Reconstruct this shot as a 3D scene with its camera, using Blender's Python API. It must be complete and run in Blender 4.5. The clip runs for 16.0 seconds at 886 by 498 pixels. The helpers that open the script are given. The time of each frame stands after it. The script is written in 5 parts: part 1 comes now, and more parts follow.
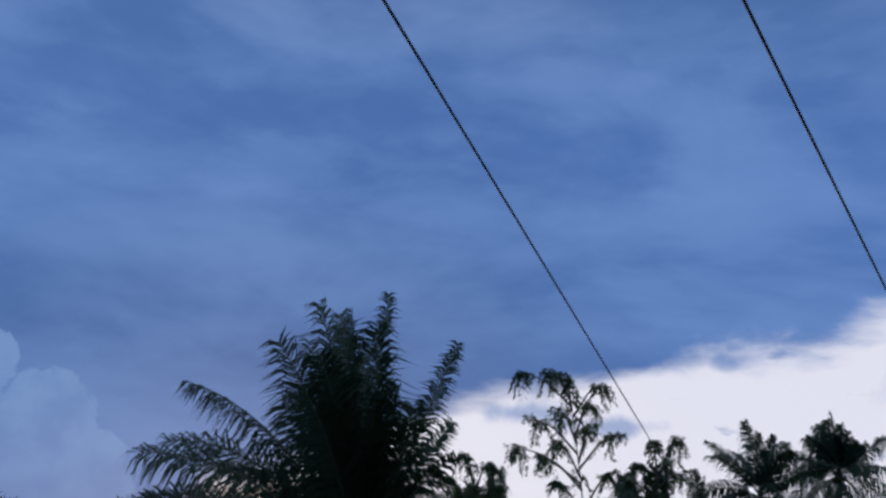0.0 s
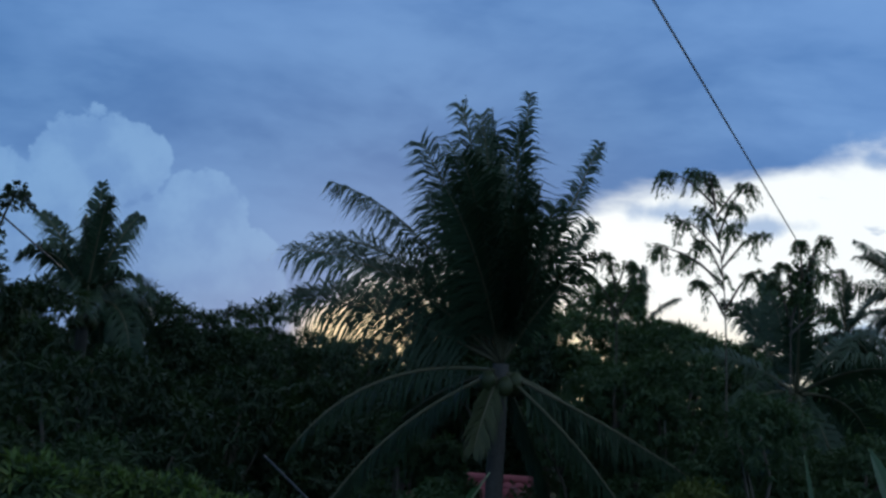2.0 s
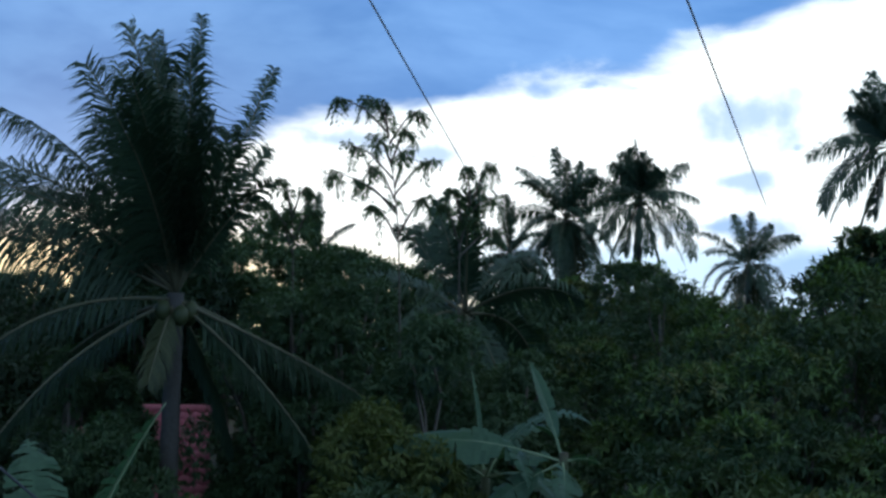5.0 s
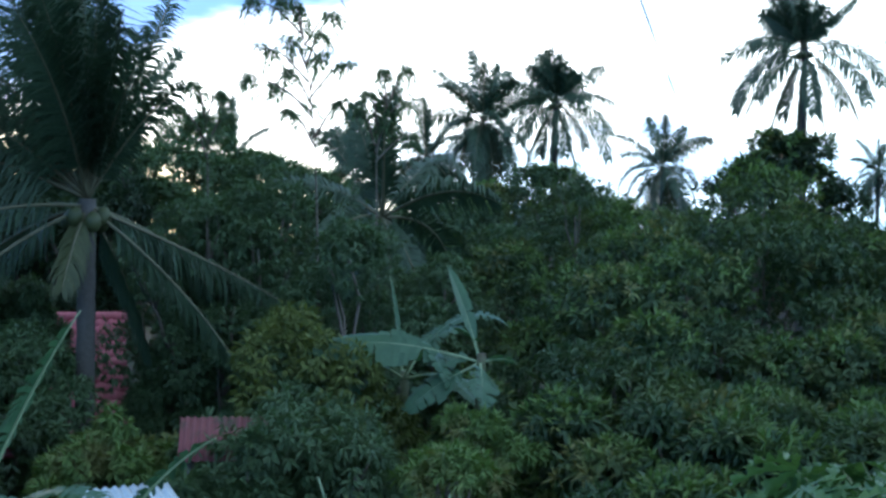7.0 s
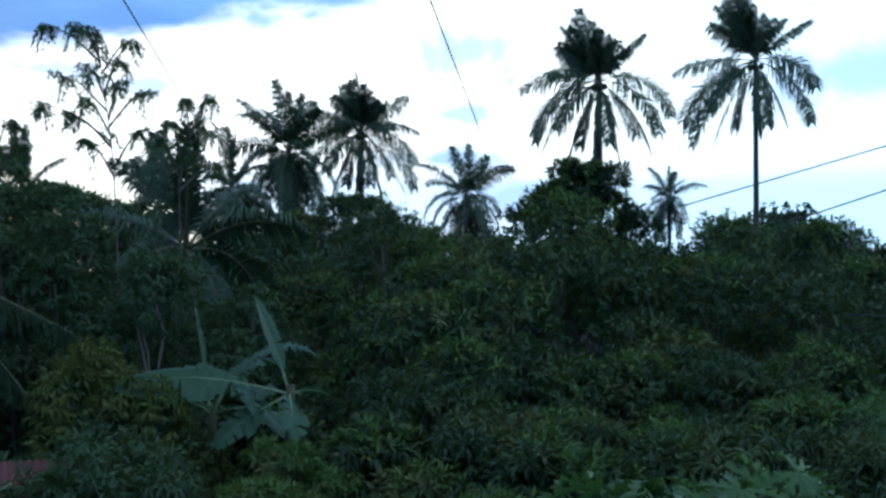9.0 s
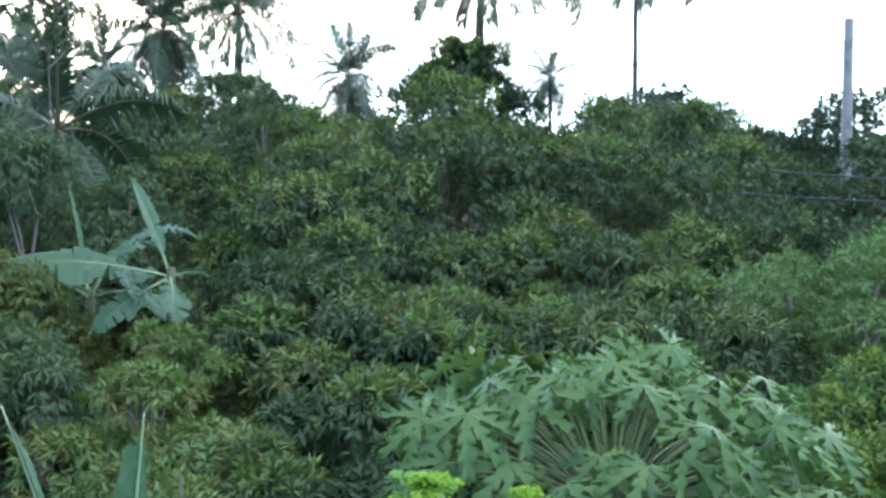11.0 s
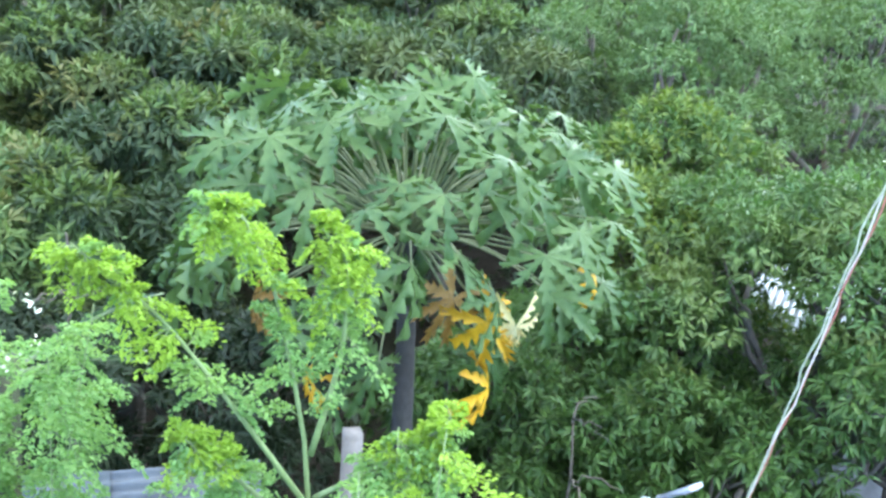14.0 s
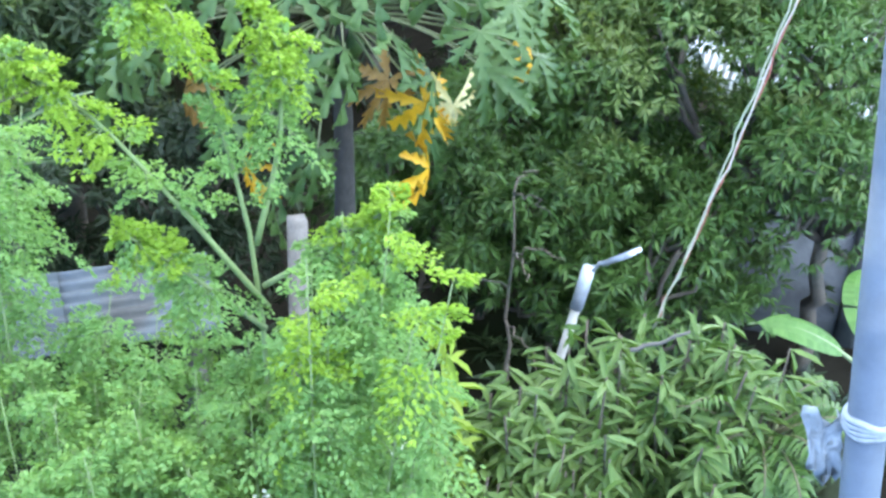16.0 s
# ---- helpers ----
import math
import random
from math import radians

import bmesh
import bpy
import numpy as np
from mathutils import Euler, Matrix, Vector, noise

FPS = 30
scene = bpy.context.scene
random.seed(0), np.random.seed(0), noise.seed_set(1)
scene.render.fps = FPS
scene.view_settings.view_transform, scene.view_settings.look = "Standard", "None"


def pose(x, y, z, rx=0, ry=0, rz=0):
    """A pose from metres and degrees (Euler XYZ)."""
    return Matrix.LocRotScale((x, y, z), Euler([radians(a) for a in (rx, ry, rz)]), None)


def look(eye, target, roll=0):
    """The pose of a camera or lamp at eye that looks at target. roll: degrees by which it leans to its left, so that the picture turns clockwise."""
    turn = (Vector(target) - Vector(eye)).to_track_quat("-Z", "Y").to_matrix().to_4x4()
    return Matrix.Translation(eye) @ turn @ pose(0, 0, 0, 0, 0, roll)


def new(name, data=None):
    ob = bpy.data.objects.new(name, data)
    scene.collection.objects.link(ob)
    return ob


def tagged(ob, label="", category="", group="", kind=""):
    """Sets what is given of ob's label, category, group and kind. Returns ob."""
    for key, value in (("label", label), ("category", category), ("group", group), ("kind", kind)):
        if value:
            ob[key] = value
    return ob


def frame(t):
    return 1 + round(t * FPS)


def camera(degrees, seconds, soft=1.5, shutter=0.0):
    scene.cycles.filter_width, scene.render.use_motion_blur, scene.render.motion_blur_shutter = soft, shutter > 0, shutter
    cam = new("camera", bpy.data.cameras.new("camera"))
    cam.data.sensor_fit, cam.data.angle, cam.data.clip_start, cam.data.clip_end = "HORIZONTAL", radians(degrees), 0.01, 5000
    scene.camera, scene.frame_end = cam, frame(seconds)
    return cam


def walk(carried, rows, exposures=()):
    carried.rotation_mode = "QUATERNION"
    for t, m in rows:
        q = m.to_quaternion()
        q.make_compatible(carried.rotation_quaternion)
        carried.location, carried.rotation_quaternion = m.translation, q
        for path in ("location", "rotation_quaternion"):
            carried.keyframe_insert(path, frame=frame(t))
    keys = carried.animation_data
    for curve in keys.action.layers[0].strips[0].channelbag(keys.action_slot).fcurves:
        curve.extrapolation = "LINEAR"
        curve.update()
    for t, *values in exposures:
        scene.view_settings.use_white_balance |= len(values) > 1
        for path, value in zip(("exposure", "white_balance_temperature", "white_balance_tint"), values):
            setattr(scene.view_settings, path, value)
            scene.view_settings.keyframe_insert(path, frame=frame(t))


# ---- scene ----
LENS = 41.07
cam = camera(LENS, 16.0, soft=2.8)
EYE = Vector((0.0, 0.0, 5.5))
# seconds, bearing (clockwise from +y), tilt up, roll, in degrees
PATH = [
    (0.0, -22.71, 16.87, 2.61),
    (0.5, -29.75, 13.13, 4.41),
    (1.0, -33.40, 9.21, 3.88),
    (1.5, -31.84, 7.83, 3.26),
    (2.0, -29.13, 6.86, 3.57),
    (2.5, -24.43, 5.97, 3.13),
    (3.0, -20.90, 5.76, 2.63),
    (3.5, -19.69, 5.34, 2.20),
    (4.0, -17.30, 4.54, 1.54),
    (4.2, -15.18, 5.09, 1.88),
    (6.3, -12.36, 0.59, 0.82),
    (6.5, -11.96, 0.26, 0.66),
    (7.0, -9.24, -0.59, 0.90),
    (7.5, -6.48, 0.82, 0.82),
    (8.0, -5.40, 1.21, 0.76),
    (8.5, -3.82, 0.81, 0.42),
    (9.0, 0.05, 0.89, -0.13),
    (9.2, 0.36, 0.49, -0.48),
    (11.3, 6.20, -6.73, 0.06),
    (11.5, 6.20, -8.06, 0.75),
    (12.0, 9.88, -10.00, 1.64),
    (12.5, 10.24, -12.12, 1.92),
    (13.0, 10.19, -14.59, 1.31),
    (13.5, 12.58, -17.65, 2.19),
    (14.0, 15.77, -17.81, 4.35),
    (14.5, 14.89, -19.88, 3.84),
    (15.0, 16.18, -23.28, 3.30),
    (15.5, 17.92, -26.20, 2.77),
    (16.0, 19.65, -28.19, 2.54),
]


def heading(az, el):
    a, e = radians(az), radians(el)
    return Vector((math.sin(a) * math.cos(e), math.cos(a) * math.cos(e), math.sin(e)))


walk(cam, [(t, look(EYE, EYE + heading(az, el), roll)) for t, az, el, roll in PATH],
     exposures=[(0.0, -0.35, 5700, 18), (1.0, -0.27, 5850, 6), (1.6, 0.05, 5900, 5), (4.2, -0.1, 5950, 4), (6.3, 2.05, 5650, 2), (7.0, 1.85, 5650, 2),
                (8.5, 1.05, 5550, 2), (9.2, 0.95, 5550, 2), (11.3, 3.5, 6900, 11), (12.0, 3.9, 6900, 13), (12.5, 4.25, 6900, 15), (14.5, 4.1, 7200, 14), (16.0, 4.05, 7200, 14)])

# ---------------------------------------------------------------- sky and sun
SUN_AZ, SUN_EL = -30.0, 5.0
world = bpy.data.worlds.new("dusk_sky")
scene.world = world
world.use_nodes = True
wt = world.node_tree
wt.nodes.clear()


class Nodes:
    """Small helper that wires math nodes."""

    def __init__(self, tree):
        self.t = tree

    def add(self, kind, **sets):
        n = self.t.nodes.new(kind)
        for k, v in sets.items():
            setattr(n, k, v)
        return n

    def put(self, sock, v):
        if isinstance(v, bpy.types.NodeSocket):
            self.t.links.new(v, sock)
        elif isinstance(v, (tuple, list)) and len(v) == 3 and sock.type == "RGBA":
            sock.default_value = (*v, 1.0)
        else:
            sock.default_value = v

    def math(self, op, a, b=0.0, clamp=False):
        n = self.add("ShaderNodeMath", operation=op, use_clamp=clamp)
        self.put(n.inputs[0], a)
        self.put(n.inputs[1], b)
        return n.outputs[0]

    def step(self, v, lo, hi, a=0.0, b=1.0):
        n = self.add("ShaderNodeMapRange", interpolation_type="SMOOTHSTEP")
        for s, x in zip(n.inputs, (v, lo, hi, a, b)):
            self.put(s, x)
        return n.outputs[0]

    def mix(self, f, a, b, blend="MIX"):
        n = self.add("ShaderNodeMix", data_type="RGBA", blend_type=blend)
        self.put(n.inputs[0], f)
        self.put(n.inputs[6], a)
        self.put(n.inputs[7], b)
        return n.outputs[2]

    def noise(self, vec, scale, detail=4.0, rough=0.5, distort=0.0):
        n = self.add("ShaderNodeTexNoise")
        if vec is not None:
            self.put(n.inputs["Vector"], vec)
        n.inputs["Scale"].default_value, n.inputs["Detail"].default_value = scale, detail
        n.inputs["Roughness"].default_value, n.inputs["Distortion"].default_value = rough, distort
        return n.outputs["Fac"]


w = Nodes(wt)
co = w.add("ShaderNodeTexCoord").outputs["Generated"]
sep = w.add("ShaderNodeSeparateXYZ")
w.put(sep.inputs[0], co)
DEG = 57.29578
az = w.math("MULTIPLY", w.math("ARCTAN2", sep.outputs[0], sep.outputs[1]), DEG)
el = w.math("MULTIPLY", w.math("ARCSINE", sep.outputs[2]), DEG)
stretch = w.add("ShaderNodeMapping")
w.put(stretch.inputs["Vector"], co)
stretch.inputs["Scale"].default_value = (1.0, 1.0, 2.6)
flat = stretch.outputs[0]
big = w.noise(flat, 3.2, 5.0, 0.55, 0.3)
mid = w.noise(flat, 9.0, 5.0, 0.55, 0.2)
puff = w.noise(co, 24.0, 6.0, 0.55)
# the blue-grey cloud deck
deck = w.mix(w.step(big, 0.36, 0.64), (0.085, 0.2, 0.46), (0.17, 0.31, 0.6))
deck = w.mix(w.math("MULTIPLY", w.step(mid, 0.42, 0.7), 0.35), deck, (0.22, 0.38, 0.68))
deck = w.mix(w.step(el, 20.0, 50.0), deck, w.mix(w.step(big, 0.35, 0.65), (0.17, 0.24, 0.33), (0.33, 0.38, 0.43)))
dusk = w.math("MULTIPLY", w.step(el, 24.0, 12.0), w.step(az, -8.0, -24.0))
deck = w.mix(w.math("MULTIPLY", dusk, 0.6), deck, w.mix(1.0, deck, (0.7, 0.8, 0.82), "MULTIPLY"))
# towering cumulus low in the west-south-west
tower = None
for pa, pe, pr in ((-46.2, 9.2, 3.1), (-44.6, 9.6, 2.2), (-40.9, 7.6, 2.3), (-50.5, 6.5, 3.6), (-43.5, 4.6, 4.4), (-38.9, 4.6, 2.5), (-54.0, 8.2, 2.6), (-59.0, 6.0, 4.0)):
    dx, dy = w.math("SUBTRACT", az, pa), w.math("SUBTRACT", el, pe)
    far_ = w.math("SQRT", w.math("ADD", w.math("MULTIPLY", dx, dx), w.math("MULTIPLY", dy, dy)))
    near_ = w.math("SUBTRACT", 1.0, w.math("DIVIDE", far_, pr))
    tower = near_ if tower is None else w.math("MAXIMUM", tower, near_)
tower = w.math("ADD", tower, w.math("MULTIPLY", w.math("SUBTRACT", puff, 0.5), 1.5))
mask = w.step(tower, 0.02, 0.12)
deck = w.mix(w.math("MULTIPLY", mask, w.step(el, 2.0, 10.0, 0.5, 0.9)), deck, w.mix(w.step(puff, 0.35, 0.65), (0.16, 0.3, 0.56), (0.22, 0.38, 0.63)))
# the bright gap under the deck, toward the set sun
edge = w.math("ADD", w.math("MULTIPLY", w.math("ADD", az, 20.0), 0.15), 10.2)
edge = w.math("SUBTRACT", edge, w.math("MULTIPLY", w.math("MAXIMUM", w.math("SUBTRACT", -20.0, az), 0.0), 0.27))
edge = w.math("ADD", edge, w.math("MULTIPLY", w.math("SUBTRACT", mid, 0.5), 5.0))
edge = w.math("ADD", edge, w.math("MULTIPLY", w.math("MAXIMUM", w.math("ADD", az, 5.0), 0.0), 0.22))
gap = w.step(w.math("SUBTRACT", edge, el), -0.9, 1.2)
gap = w.math("MULTIPLY", gap, w.step(az, -37.0, -34.5))
gap = w.math("MULTIPLY", gap, w.step(az, 75.0, 30.0, 0.25, 1.0))
streak = w.step(w.noise(flat, 16.0, 4.0, 0.5), 0.66, 0.74)
bright = w.mix(w.step(w.math("ADD", el, w.math("MULTIPLY", az, 0.12)), 3.2, -1.2), (1.05, 1.02, 0.98), (1.1, 0.86, 0.52))
bright = w.mix(w.math("MULTIPLY", w.step(az, 0.0, 20.0), 0.75), bright, (0.62, 0.86, 1.0))
bright = w.mix(w.math("MULTIPLY", w.step(az, -16.0, -6.0), w.step(el, 5.4, 3.6, 0.0, 0.7)), bright, (0.36, 0.55, 0.78))
bright = w.mix(w.math("MULTIPLY", streak, 0.7), bright, (0.25, 0.36, 0.56))
for pa, pe, ra, re_ in ((19.0, 8.8, 3.6, 1.5), (-18.6, 9.1, 2.2, 0.5), (-14.0, 8.6, 2.4, 0.45), (-8.6, 11.7, 1.3, 0.4), (0.8, 5.2, 3.0, 0.6), (22.5, 6.3, 2.0, 0.5), (1.6, 10.4, 2.6, 1.7), (-0.4, 5.3, 2.2, 0.35), (0.6, 7.4, 1.6, 0.5), (3.6, 3.4, 3.4, 0.7), (-13.0, 11.7, 0.9, 0.25)):
    dx, dy = w.math("DIVIDE", w.math("SUBTRACT", az, pa), ra), w.math("DIVIDE", w.math("SUBTRACT", el, pe), re_)
    far_ = w.math("ADD", w.math("SQRT", w.math("ADD", w.math("MULTIPLY", dx, dx), w.math("MULTIPLY", dy, dy))), w.math("MULTIPLY", w.math("SUBTRACT", puff, 0.5), 3.0))
    bright = w.mix(w.step(far_, 1.45, 0.2, 0.0, 0.8), bright, (0.3, 0.42, 0.64))
look_of_sky = w.mix(gap, deck, bright)
look_of_sky = w.mix(w.step(el, 0.0, -3.0), look_of_sky, (0.05, 0.07, 0.06))
air = w.add("ShaderNodeTexSky", sky_type="NISHITA", sun_disc=False)
air.sun_elevation, air.sun_rotation = radians(SUN_EL), radians(SUN_AZ)
clear = w.add("ShaderNodeBackground")
w.put(clear.inputs[0], air.outputs[0])
clear.inputs[1].default_value = 0.05
cloud = w.add("ShaderNodeBackground")
w.put(cloud.inputs[0], look_of_sky)
cloud.inputs[1].default_value = 1.0
veil = w.add("ShaderNodeMixShader")
veil.inputs[0].default_value = 0.93
wt.links.new(clear.outputs[0], veil.inputs[1])
wt.links.new(cloud.outputs[0], veil.inputs[2])
wt.links.new(veil.outputs[0], w.add("ShaderNodeOutputWorld").inputs[0])

sun = new("sun", bpy.data.lights.new("sun", "SUN"))
sun.data.energy, sun.data.angle, sun.data.color = 0.5, radians(12), (1.0, 0.88, 0.72)
sun.matrix_world = look(heading(SUN_AZ, SUN_EL) * 100, (0, 0, 0))


# ---------------------------------------------------------------- materials
def material(name, colours, rough=0.6, metal=0.0, grain=18.0, bump=0.15, through_light=0.0, spread=1.0, gloss=0.4, patch=2.0):
    """A surface in two or three tones: patches, grain and one tone per piece."""
    m = bpy.data.materials.new(name)
    m.use_nodes = True
    n = Nodes(m.node_tree)
    m.node_tree.nodes.clear()
    pos = n.add("ShaderNodeTexCoord").outputs["Object"]
    geo = n.add("ShaderNodeNewGeometry")
    info = n.add("ShaderNodeObjectInfo")
    one = n.math("FRACT", n.math("ADD", geo.outputs["Random Per Island"], info.outputs["Random"]))
    c = n.mix(n.math("MULTIPLY", one, spread), colours[0], colours[1])
    coarse, fine = n.noise(pos, patch, 3.0), n.noise(pos, grain, 5.0, 0.6)
    if len(colours) > 2:
        c = n.mix(n.step(coarse, 0.5, 0.66), c, colours[2])
    c = n.mix(n.step(fine, 0.3, 0.75, 0.0, 0.35), c, n.mix(1.0, c, (0.45, 0.45, 0.45), "MULTIPLY"))
    b = n.add("ShaderNodeBsdfPrincipled")
    n.put(b.inputs["Base Color"], c)
    b.inputs["Metallic"].default_value = metal
    n.put(b.inputs["Roughness"], n.step(fine, 0.2, 0.8, rough - 0.08, rough + 0.1))
    b.inputs["Specular IOR Level"].default_value = gloss
    if bump:
        bp = n.add("ShaderNodeBump")
        bp.inputs["Strength"].default_value, bp.inputs["Distance"].default_value = bump, 0.02
        n.put(bp.inputs["Height"], fine)
        m.node_tree.links.new(bp.outputs[0], b.inputs["Normal"])
    end = b.outputs[0]
    if through_light:
        tr = n.add("ShaderNodeBsdfTranslucent")
        n.put(tr.inputs[0], n.mix(0.5, c, n.mix(1.0, c, (1.5, 1.6, 0.5), "MULTIPLY")))
        ms = n.add("ShaderNodeMixShader")
        ms.inputs[0].default_value = through_light
        m.node_tree.links.new(end, ms.inputs[1])
        m.node_tree.links.new(tr.outputs[0], ms.inputs[2])
        end = ms.outputs[0]
    m.node_tree.links.new(end, n.add("ShaderNodeOutputMaterial").inputs[0])
    return m


def leafy(name, a, b, c=None, rough=0.5, tl=0.25, patch=0.7, gloss=0.35):
    return material(name, (a, b) + ((c,) if c else ()), rough, 0, 30.0, 0.0, tl, 0.85, gloss, patch)


M = {
    # earth tones lowered so the colour itself carries the shade over the ground
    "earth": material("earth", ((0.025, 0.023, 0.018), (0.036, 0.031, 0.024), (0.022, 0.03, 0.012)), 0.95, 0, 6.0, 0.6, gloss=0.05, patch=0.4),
    "bark": material("bark", ((0.11, 0.09, 0.07), (0.16, 0.13, 0.1), (0.07, 0.08, 0.06)), 0.9, 0, 25.0, 0.8),
    # about half as bright as grey palm bark: trunk shade is in the colour
    "palm_bark": material("palm_bark", ((0.06, 0.056, 0.05), (0.085, 0.075, 0.066)), 0.9, 0, 18.0, 0.7),
    "palm": leafy("palm_leaf", (0.035, 0.062, 0.036), (0.06, 0.098, 0.052), tl=0.12),
    "palm_old": leafy("palm_old_leaf", (0.05, 0.062, 0.022), (0.08, 0.088, 0.035), tl=0.12),
    "rachis": material("rachis", ((0.1, 0.095, 0.05), (0.14, 0.125, 0.07)), 0.6, 0, 30.0, 0.1),
    "mango": leafy("mango_leaf", (0.036, 0.068, 0.03), (0.06, 0.1, 0.04), (0.105, 0.14, 0.048), 0.5, patch=0.9, gloss=0.32),
    "mango_fresh": leafy("fresh_mango_leaf", (0.085, 0.145, 0.04), (0.13, 0.195, 0.05), (0.17, 0.165, 0.06), 0.5, patch=1.1, gloss=0.3),
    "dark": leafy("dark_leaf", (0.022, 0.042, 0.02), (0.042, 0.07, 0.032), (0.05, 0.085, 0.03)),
    "far": leafy("far_leaf", (0.03, 0.05, 0.035), (0.05, 0.08, 0.045)),
    "feather": leafy("feather_leaf", (0.055, 0.098, 0.042), (0.092, 0.14, 0.06)),
    "olive": leafy("olive_leaf", (0.09, 0.12, 0.025), (0.14, 0.16, 0.04)),
    "bush": leafy("bush_leaf", (0.085, 0.165, 0.05), (0.14, 0.22, 0.075), (0.1, 0.17, 0.05)),
    "yellowgreen": leafy("yellow_green_leaf", (0.09, 0.15, 0.02), (0.165, 0.22, 0.03)),
    "moringa": leafy("moringa_leaf", (0.16, 0.32, 0.1), (0.26, 0.42, 0.15), (0.24, 0.4, 0.11), 0.6, 0.4, 3.0, 0.2),
    "moringa_tip": leafy("moringa_tip_leaf", (0.23, 0.38, 0.05), (0.31, 0.46, 0.07), tl=0.4, gloss=0.2),
    "moringa_stem": material("moringa_stem", ((0.2, 0.28, 0.1), (0.25, 0.32, 0.14)), 0.7, 0, 25.0, 0.2),
    "papaya": leafy("papaya_leaf", (0.05, 0.11, 0.034), (0.105, 0.18, 0.056), (0.09, 0.16, 0.045), 0.48, gloss=0.3),
    "papaya_yellow": leafy("papaya_yellow_leaf", (0.7, 0.38, 0.02), (0.75, 0.42, 0.04), (0.45, 0.24, 0.03)),
    "rust": material("rusted_sheet", ((0.15, 0.05, 0.055), (0.19, 0.065, 0.065), (0.08, 0.05, 0.04)), 0.9, 0, 5.0, 0.3, patch=4.0),
    "papaya_cream": leafy("papaya_cream_leaf", (0.7, 0.6, 0.3), (0.75, 0.68, 0.4)),
    "papaya_brown": leafy("papaya_brown_leaf", (0.32, 0.17, 0.05), (0.4, 0.24, 0.08)),
    "petiole": material("petiole", ((0.15, 0.19, 0.08), (0.22, 0.24, 0.12)), 0.5, 0, 25.0, 0.1),
    "banana": leafy("banana_leaf", (0.045, 0.1, 0.055), (0.075, 0.145, 0.08), (0.06, 0.125, 0.055), 0.45, 0.3),
    "banana_fresh": leafy("fresh_banana_leaf", (0.07, 0.18, 0.04), (0.11, 0.24, 0.06), None, 0.4, 0.3),
    "banana_shoot": leafy("banana_shoot_leaf", (0.2, 0.33, 0.04), (0.28, 0.4, 0.06), None, 0.4, 0.4),
    "banana_dry": leafy("banana_dry_leaf", (0.2, 0.1, 0.05), (0.3, 0.16, 0.08)),
    "banana_stem": material("banana_stem", ((0.06, 0.075, 0.035), (0.085, 0.095, 0.045), (0.07, 0.05, 0.03)), 0.7, 0, 16.0, 0.3),
    "banana_rib": material("banana_rib", ((0.22, 0.28, 0.14), (0.27, 0.33, 0.18)), 0.5, 0, 20.0, 0.1),
    "blossom": leafy("blossom", (0.75, 0.75, 0.6), (0.8, 0.8, 0.7)),
    "longleaf": leafy("long_leaf", (0.05, 0.12, 0.028), (0.1, 0.19, 0.045), (0.14, 0.2, 0.055), 0.4),
    "garden": leafy("garden_leaf", (0.08, 0.16, 0.04), (0.16, 0.25, 0.075), (0.21, 0.24, 0.08), 0.42),
    "sprout": leafy("sprout_leaf", (0.22, 0.34, 0.04), (0.32, 0.42, 0.07)),
    "tile": material("roof_tile", ((0.4, 0.1, 0.13), (0.48, 0.14, 0.17), (0.33, 0.1, 0.12)), 0.7, 0, 30.0, 0.2),
    "plaster": material("plaster", ((0.42, 0.4, 0.36), (0.46, 0.44, 0.4), (0.34, 0.32, 0.28)), 0.9, 0, 12.0, 0.3, spread=0.3),
    "concrete": material("concrete", ((0.16, 0.155, 0.15), (0.19, 0.185, 0.18), (0.1, 0.11, 0.1)), 0.9, 0, 14.0, 0.4, spread=0.4),
    "tin": material("tin_sheet", ((0.12, 0.145, 0.165), (0.16, 0.18, 0.2), (0.1, 0.1, 0.1)), 0.65, 0.0, 14.0, 0.1),
    "tin_bright": material("bright_tin_sheet", ((0.6, 0.64, 0.68), (0.68, 0.7, 0.72), (0.5, 0.5, 0.5)), 0.4, 0.4, 14.0, 0.1),
    "steel": material("painted_steel", ((0.17, 0.21, 0.26), (0.2, 0.235, 0.28), (0.3, 0.32, 0.34)), 0.5, 0.15, 10.0, 0.1, spread=0.2),
    "white": material("white_plastic", ((0.7, 0.7, 0.7), (0.75, 0.75, 0.74)), 0.45, 0, 20.0, 0.05),
    "lampgrey": material("lamp_grey", ((0.5, 0.54, 0.6), (0.55, 0.58, 0.64)), 0.35, 0.2, 20.0, 0.05),
    "cloth": material("white_cloth", ((0.26, 0.3, 0.33), (0.34, 0.37, 0.39)), 0.9, 0, 40.0, 0.4),
    "wood": material("weathered_wood", ((0.13, 0.12, 0.105), (0.18, 0.16, 0.145)), 0.85, 0, 30.0, 0.5),
    "cable": material("black_cable", ((0.03, 0.03, 0.035), (0.04, 0.04, 0.045)), 0.6, 0, 30.0, 0.05),
    "cable_red": material("red_cable", ((0.4, 0.13, 0.1), (0.45, 0.15, 0.12)), 0.5, 0, 30.0, 0.05),
    "cable_white": material("white_cable", ((0.55, 0.5, 0.42), (0.6, 0.55, 0.46)), 0.5, 0, 30.0, 0.05),
    "cable_green": material("green_cable", ((0.36, 0.4, 0.28), (0.4, 0.44, 0.3)), 0.5, 0, 30.0, 0.05),
}


